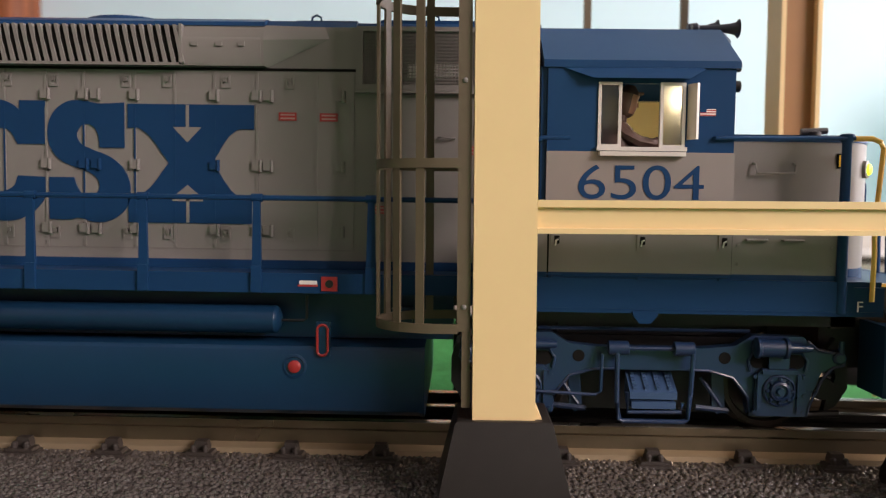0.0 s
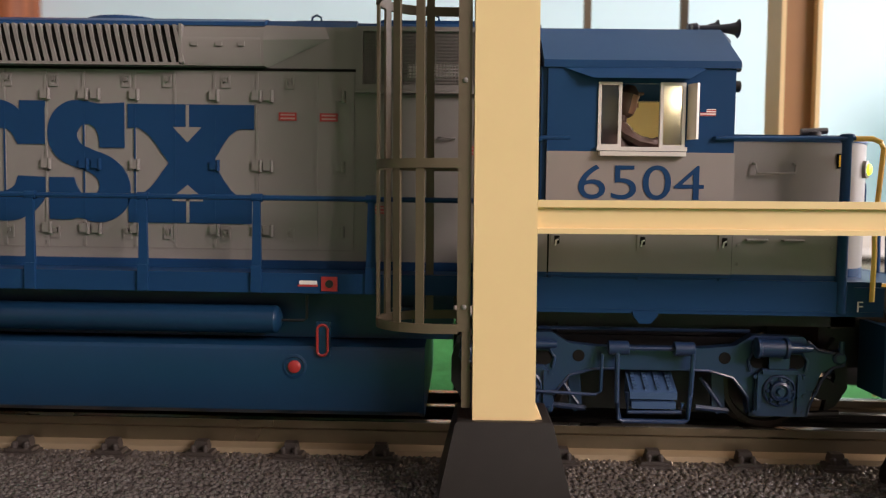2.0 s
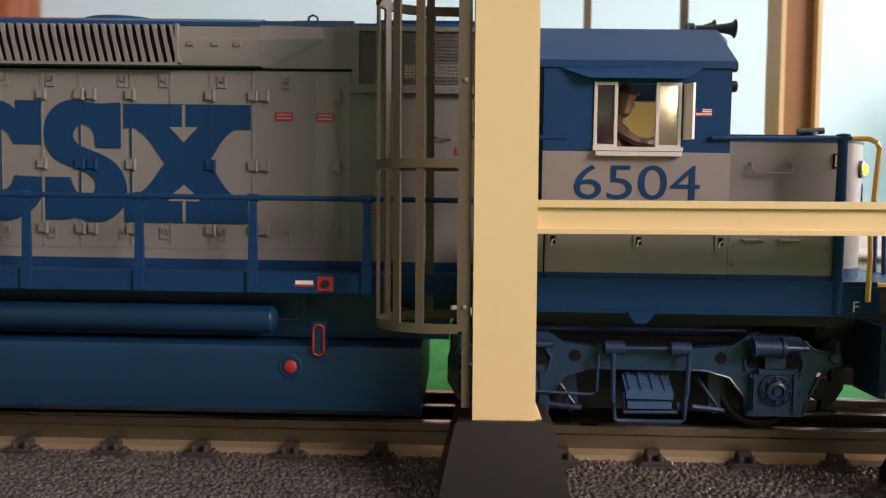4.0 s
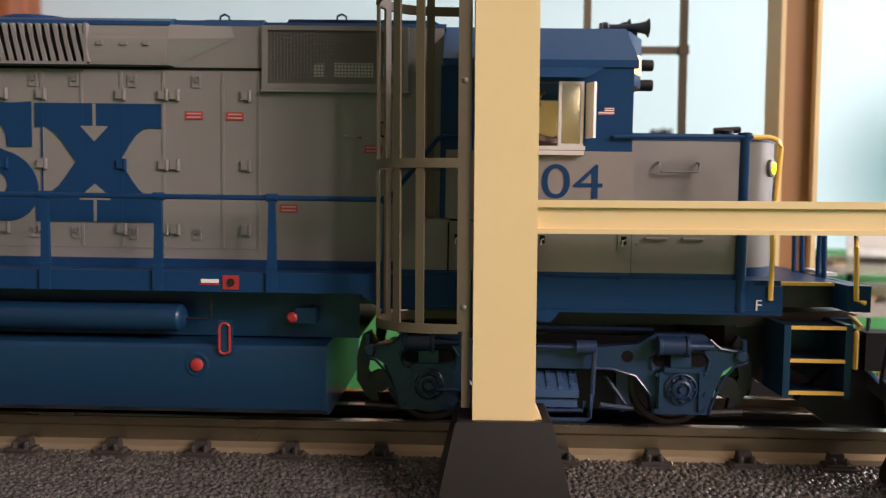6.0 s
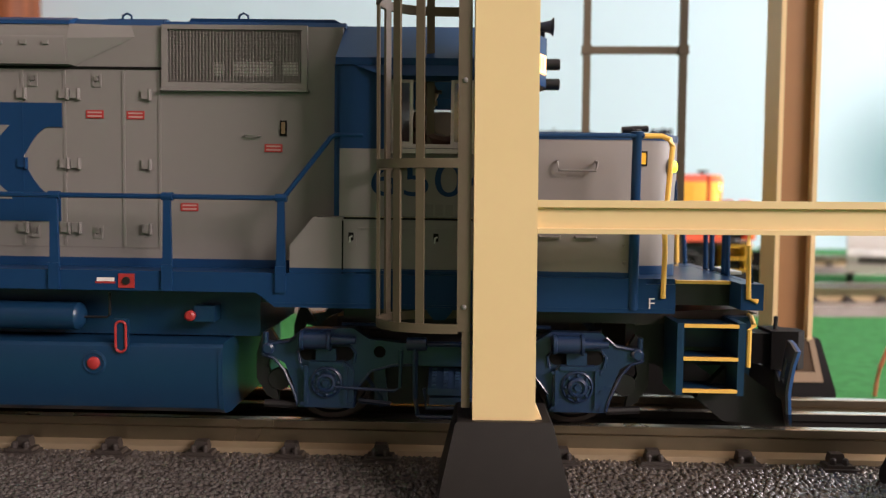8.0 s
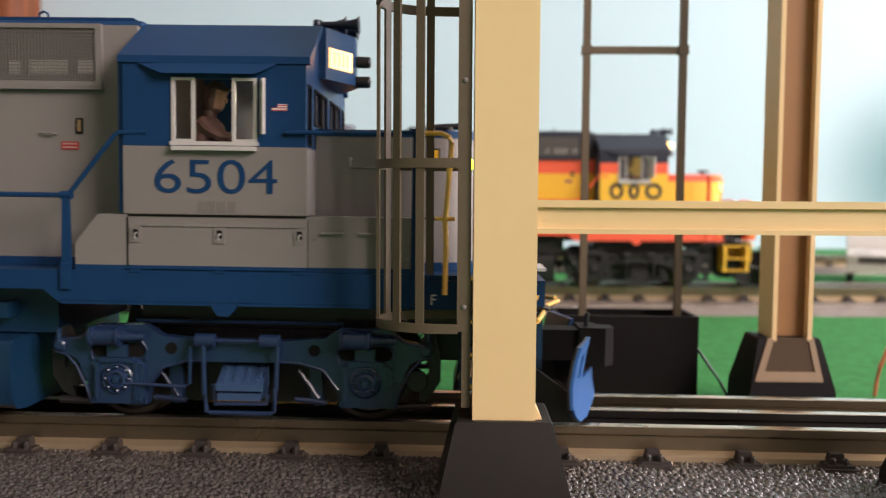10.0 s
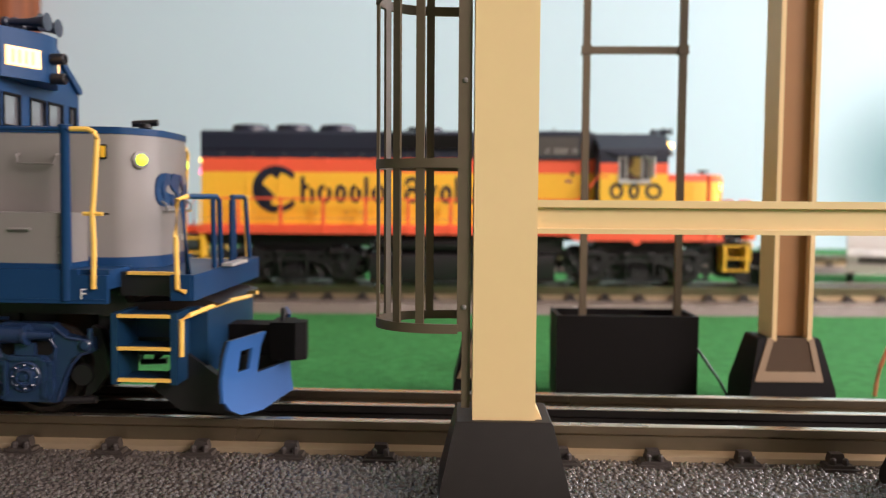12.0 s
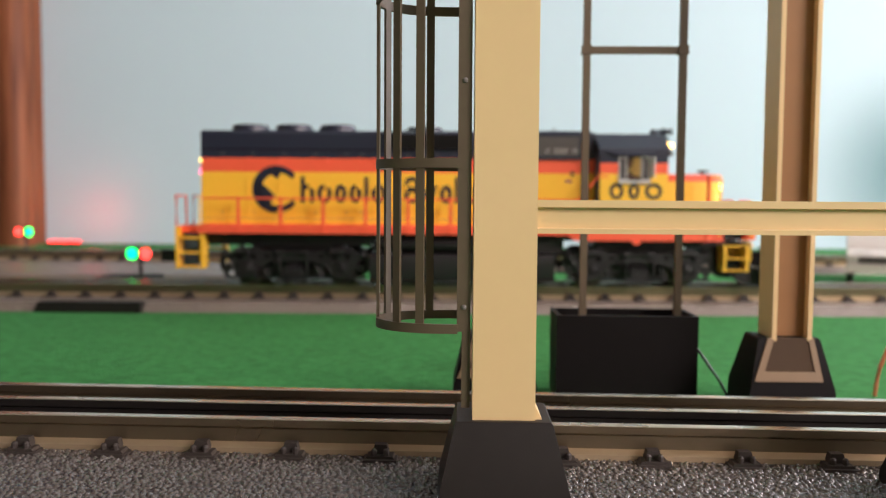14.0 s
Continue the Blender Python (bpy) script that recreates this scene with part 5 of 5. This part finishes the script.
        p("pipe", bm_tube([(-43.4, s * 26.8, 42.0), (-37.6, s * 26.8, 42.0), (-36.9, s * 26.8, 42.6), (-36.9, s * 26.8, 48)], 0.35, 6), M_SOOT)
        if L["detail"]:
            c = p("filler_cap", bm_turned((-39, s * 30.6, 31.6), (0, s, 0), ((0, 3.0), (0.5, 3.0), (0.7, 2.4), (0.4, 2.2), (0.4, 1.9)), 24), L["tank"], None, "round fuel filler with a red cap")
            p("red_cap", bm_turned((-39, s * 30.9, 31.6), (0, s, 0), ((0, 1.55), (0.6, 1.5), (0.9, 1.0)), 20), M_RED, c, "red cap")
            gp = p("sight_gauge", bm_box(-33.9, -30.5, *sy(s, 30.7, 31.4), 34.2, 42.4, bevel=0.4), L["tank"], None, "oval fuel sight gauge outlined in red")
            ov = [(-32.3 + 1.25 * math.cos(a), s * 31.55, 38.1 + (2.4 if math.sin(a) > 0 else -2.4) + 1.25 * math.sin(a)) for a in [2 * math.pi * k / 24 for k in range(25)]]
            p("red_ring", bm_tube(ov, 0.32, 6), M_RED, gp, "red painted ring")
            em = p("fuel_cutoff", bm_box(-32.6, -28.8, *sy(s, 31.5, 31.85), 49.8, 53.2, bevel=0.1), M_RED, None, "red square fuel cut-off plate with a black button")
            p("button", bm_turned((-30.7, s * 31.8, 51.5), (0, s, 0), ((0, 1.0), (0.4, 0.9)), 16), M_SOOT, em)
            p("label_bar", bm_box(-37.8, -33.6, *sy(s, 31.5, 31.7), 51.3, 52.2), M_PAPER, em, "white and red label")
            p("label_bar", bm_box(-38.2, -33.4, *sy(s, 31.5, 31.65), 50.8, 51.3), M_RED, em)
            p("red_valve", bm_turned((-17.0, s * 27, 42.8), (0, s, 0), ((0, 1.3), (1.0, 1.3), (1.4, 0.8)), 14), M_RED, None, "red valve knob")
            p("valve_body", bm_box(-16.5, -11.5, *sy(s, 20, 26.2), 41.2, 45.0, bevel=0.6), L["tank"])

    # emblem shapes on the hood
    for s in (-1, 1):
        y = sy(s, 19.5, 19.8)
        if L["detail"]:
            for pts in (EMBLEM_C, EMBLEM_S, EMBLEM_X):
                q = px_shape(eased(pts))
                if s > 0:
                    q = [(-152 - a, b) for a, b in q]
                p("emblem", bm_prism(q, "y", *y), M_BLUE, None, "large blue painted emblem shape")
            for pts in (((308, 227), (358, 227), (333, 254)), ((333, 329), (306, 352), (360, 352)), ((330.5, 188), (336, 188), (336, 227), (330.5, 227)), ((330.5, 352), (336, 352), (336, 396), (330.5, 396)), ((306, 352), (360, 352), (360, 358), (306, 358))):
                q = px_shape(pts)
                if s > 0:
                    q = [(-152 - a, b) for a, b in q]
                p("emblem", bm_prism(q, "y", *sy(s, 19.5, 19.88)), M_GREY, None, "grey emblem cut-out")
        else:
            def arc(cx, cz, rx, rz, thick, a0, a1, shift=0.0, depth=y):
                """A bent bar, thicker on one side where the inner curve is shifted."""
                outer = [(cx + rx * math.cos(a), cz + rz * math.sin(a)) for a in [a0 + (a1 - a0) * k / 20 for k in range(21)]]
                inner = [(cx + shift + (rx - thick) * math.cos(a), cz + (rz - thick) * math.sin(a)) for a in [a1 + (a0 - a1) * k / 20 for k in range(21)]]
                p("emblem", bm_prism(outer + inner, "y", *depth), M_NAVY)

            # dark roundel open on one side, then a row of plain bent and straight bars
            arc(-187.4, 77.4, 15.6, 15.4, 4.6, 0.66, 5.62, 1.6)
            p("emblem", bm_prism(((-200.4, 82.4), (-194.6, 79.6), (-188.4, 73.4), (-191.4, 68.0), (-197.0, 67.4), (-201.0, 73)), "y", *y), M_NAVY)
            p("emblem", bm_prism(((-190, 92.2), (-184.6, 88.4), (-186.6, 84.2), (-191.4, 87.6)), "y", *y), M_NAVY)
            x = -171.6
            for form, w in (("stem", 8.6), ("ring", 9.4), ("ring", 7.6), ("ring", 7.6), ("bar", 2.6), ("ring", 9.4), ("gap", 8.0), ("tall", 10.0), ("tail", 9.0), ("ring", 7.6), ("bar", 3.4), ("ring", 9.4), ("stem", 12.0)):
                if form in ("stem", "bar", "tail"):
                    p("emblem", bm_box(x, x + 2.5, *y, 69 if form != "tail" else 72, 85.6 if form != "tail" else 80.4), M_NAVY)
                if form == "stem":
                    arc(x + w / 2, 75.4, w / 2, 5.4, 2.5, 0.0, math.pi)
                    p("emblem", bm_box(x + w - 2.5, x + w, *y, 69, 75.6), M_NAVY)
                if form == "ring":
                    arc(x + w / 2, 74.8, w / 2, 5.9, 2.7, 0.01, 6.27)
                if form == "tall":
                    arc(x + w / 2, 81.2, w / 2, 4.8, 2.5, 0.01, 6.27)
                    arc(x + w / 2, 73.8, w / 2, 4.8, 2.5, 0.01, 6.27)
                if form == "tail":
                    p("emblem", bm_prism(((x + 6.4, 80.4), (x + 9.0, 80.4), (x + 4.4, 63.6), (x + 1.6, 63.6)), "y", *y), M_NAVY)
                x += w + 2.0
            ys = sy(s, 31.5, 31.65)
            for x, w in ((25.6, 9), (37.6, 7), (48, 11)):
                arc(x + w / 2, 77.4, w / 2, 5.2, 2.2, 0.01, 6.27, 0.0, ys)
    wheels = truck(loco, 46.4, L["truck"], L["truckword"]) + truck(loco, -175.0, L["truck"], L["truckword"])
    return loco, wheels


BLUE_LIVERY = dict(detail=True, number="6504", sill=M_BLUE, hood=[(53.8, 56.0, M_BLUE), (56.0, 113.5, M_GREY)], roof=M_BLUE, upper=M_GREY, doors=M_GREY, low=M_GREY, rail=M_BLUE, grab=M_YELLOW,
           box=[(53.0, 55.2, M_BLUE), (55.2, 67.2, M_GREY)], cab=[(67.4, 83.3, M_GREY), (83.3, 103.0, M_BLUE)], cabroof=M_BLUE, frame=M_SILVER, nose=[(53, 56.0, M_BLUE), (56.0, 86.9, M_GREY)], nosetop=M_BLUE,
           pilot=M_TANK, plow=M_PILOT, tank=M_TANK, truck=M_TRUCK, truckword="dark blue", fans=[(-89.6, 12.5, 3.2), (-150, 12, 2.6), (-185, 12, 2.6), (-215, 12, 2.6)])
GOLD_LIVERY = dict(detail=False, number="", sill=M_ORANGE, hood=[(53.8, 55.0, M_ORANGE), (55.0, 88.6, M_GOLD), (88.6, 97.6, M_ORANGE), (97.6, 113.5, M_NAVY)], roof=M_NAVY, upper=M_NAVY, doors=M_GOLD, low=M_GOLD, rail=M_ORANGE, grab=M_GOLD,
               box=[(53.0, 54.4, M_ORANGE), (54.4, 67.2, M_GOLD)], cab=[(67.4, 88.4, M_GOLD), (88.4, 95.2, M_ORANGE), (95.2, 103.0, M_NAVY)], cabroof=M_NAVY, frame=M_SILVER, nose=[(53, 55, M_ORANGE), (55, 84.0, M_GOLD)], nosetop=M_ORANGE,
               pilot=M_SOOT, plow=M_SOOT, tank=M_SOOT, truck=M_SOOT, truckword="black", fans=[(-208, 12.2, 5.4), (-179, 12.2, 5.4), (-150, 12.2, 5.4), (-92, 12, 4.4), (-30, 9, 4.4)])
blue_loco, blue_wheels = locomotive(on_near_track(0, 222, 15.62), BLUE_LIVERY, "blue and grey model diesel locomotive rolling on three-rail track")
locomotive(pose(67.3 * K, 549 * K + 67.3 * K * 0.0209, 15.62 * K, 0, 0, 1.2), GOLD_LIVERY, "yellow, orange and navy model diesel locomotive parked on the far track")


# ---- the far side of the layout ----
def far_things():
    car = thing("model_car", pose(0.364, 0.729, 0.0, 0, 0, 65), "white die-cast model van parked nose out on the green mat", "car")
    body = bmesh.new()
    prism(body, ((-52, 17), (-51, 27), (-46, 30), (-30, 31), (-18, 43), (-12, 45), (50, 45), (54, 40), (55, 17)), "y", -20, 20)
    rounded(body, 1.6, 3, 0.4)
    b = part("body", body, M_CAR, car)
    part("side_window", bm_prism(((-27, 31), (-17, 41), (-4, 41.5), (-4, 31)), "y", -20.3, 20.3), M_DARKGLASS, b)
    part("side_window", bm_prism(((0, 31), (0, 41.5), (44, 41.5), (44, 31)), "y", -20.3, 20.3), M_DARKGLASS, b)
    part("trim_strip", bm_box(-49, 55, -20.6, 20.6, 21, 24, bevel=0.5), M_SCREEN, b)
    part("windscreen", bm_prism(((-29.4, 31.4), (-18.2, 42.0), (-17.2, 41.0), (-28.4, 30.4)), "y", -17, 17), M_SCREEN, b)
    gr = part("grille", bm_box(-52.6, -50.4, -11.5, 11.5, 20.4, 25.6, bevel=0.4), M_SOOT, b, "dark grille")
    for z in (21.8, 23.0, 24.2):
        part("slat", bm_box(-53.0, -52.4, -11, 11, z - 0.25, z + 0.25), M_SCREEN, gr)
    for y in (-15.6, 15.6):
        part("headlight", bm_box(-52.8, -50.6, y - 3.4, y + 3.4, 20.6, 25.4, bevel=0.5), M_SILVER, b, "rectangular headlight")
    part("bumper", bm_box(-55, -50, -20, 20, 12.5, 19.0, bevel=0.8), M_CAR, b, "white bumper")
    for x in (-34, 36):
        for y in (-20.4, 14.4):
            part("wheel", bm_turned((x, y, 9.2), (0, 1, 0), ((0, 7), (0.6, 9), (5.4, 9), (6, 7)), 20), M_SOOT, car)
    car.location.z = 0.0002
    for x0, x1, z in ((-700, -165, 9.0),):
        tagged(new("switch_roadbed", mesh_of("switch_roadbed", bm_prism(((640, -2), (652, z), (770, z), (784, -2)), "x", x0, x1), M_FARBED_LIT)), "grey plastic ballast of a turnout between the tracks", "roadbed", kind="structure")
    sm = thing("switch_machine", pose(-0.2, 0.6, 0.0), "black low switch machine housing on the roadbed", "switch machine")
    part("housing", bm_prism(((-72, 0), (-68, 13.5), (-26, 14.0), (-20, 0)), "y", -9, 12, bevel=1.2), M_BLACK, sm)
    part("side_slot", bm_box(-62, -30, -10.2, -9, 4, 9, bevel=0.3), M_SOOT, sm)

    def lantern(name, m, h, first, second, gap):
        sg = thing(name, m, "small black signal lantern with lit red and green lenses", "signal", "signal lanterns")
        post = bmesh.new()
        turned(post, (0, 0, 0), (0, 0, 1), ((0, 3.2), (1.5, 3.0), (2.0, 1.2), (h - 4, 1.2), (h - 3.4, 4.0), (h + 3.4, 4.0), (h + 4, 1.5)), 16)
        part("mast", post, M_SOOT, sg)
        for dx, mt in ((-gap / 2, first), (gap / 2, second)):
            part("lens", bm_turned((dx, -3.6, h), (0, -1, 0), ((0, 4.2), (0.8, 3.8), (1.8, 1.6)), 16), mt, sg, "glowing lens")

    lantern("signal_lantern", pose(-0.238, 0.6, 0.0), 30.2, M_GREENLED, M_REDLED, 10.0)
    lantern("signal_lantern", pose(-0.4565, 0.845, 0.0155), 19.5, M_REDLED, M_GREENLED, 11.0)
    rl = thing("red_marker_lamp", pose(-0.585, 1.19, 0.0), "small red lit marker lamp at the foot of the wall", "lamp")
    part("base", bm_box(-24, 24, -4, 4, 0, 4.5, bevel=1), M_SOOT, rl)
    part("lens", bm_box(-23, 23, -3, 3, 4.5, 7.0, bevel=1), M_REDLED, rl, "glowing red lens")
    red = bpy.data.lights.new("red_marker_light", "POINT")
    red.energy, red.color, red.shadow_soft_size = 0.06, (1.0, 0.08, 0.08), 0.01
    new("red_marker_light", red).location = (-0.548, 1.2, 0.05)
    # Dark panel in place of a recessed cutout; its shade is the panel's colour.
    cover = thing("cutout_panel", pose(-0.232, 0.505, 0.0), "dark rectangular panel standing for a shaded cutout in the far roadbed", "cover plate")
    part("plate", bm_prism(((-34, 0), (-31, 6.6), (33, 6.6), (33, 0)), "y", -6, 3, bevel=0.6), M_FOOT, cover)
    w = thing("copper_wire", pose(0, 0, 0), "bare pinkish copper wire curling up from the mat", "wire")
    part("strand", bm_tube([(152.6, 300, 0.5), (153.0, 300, 4), (154.2, 300, 11), (157, 300, 18.5), (162, 301, 24), (170, 303, 27)], 0.75, 8), M_COPPER, w)
    w = thing("black_wire", pose(0, 0, 0), "thin dark wire from the bin down to the mat", "wire")
    part("strand", bm_tube([(84.9, 296, 20), (88, 295, 15.4), (93, 293, 8), (97, 292, 0.6), (100, 296, 0.5)], 0.5, 8), M_SOOT, w)


far_things()


# ---- what moves: the near locomotive and its wheels ----
PATH = [(0.0, 0.0), (3.2, 0.0), (3.7, -0.2), (4.2, -1.8), (4.7, -5.2), (5.3, -11.9), (5.5, -15.0), (6.0, -23.3), (6.5, -30.5), (7.0, -40.0), (7.5, -45.7), (8.0, -48.1), (8.2, -49.8),
        (8.7, -58.5), (9.2, -72.0), (9.7, -88.5), (10.3, -108.3), (10.5, -113.4), (11.0, -131.3), (11.5, -158.6), (12.0, -182.0), (12.5, -204.6), (13.0, -228.7), (13.5, -251.8), (14.0, -274.8)]


def motions():
    walk(blue_loco, [(t, on_near_track(s, 222, 15.62)) for t, s in PATH])
    times, way = [p[0] for p in PATH], [p[1] for p in PATH]
    ticks = [0.0, 3.2] + [3.4 + 0.2 * i for i in range(54)]
    for ws, x in blue_wheels:
        rows = []
        for t in ticks:
            s = float(np.interp(t, times, way))
            rows.append((min(t, 14.0), pose(x * K, 0, 11.3 * K, 0, math.degrees(s / 10.8), 0)))
        walk(ws, rows)


motions()
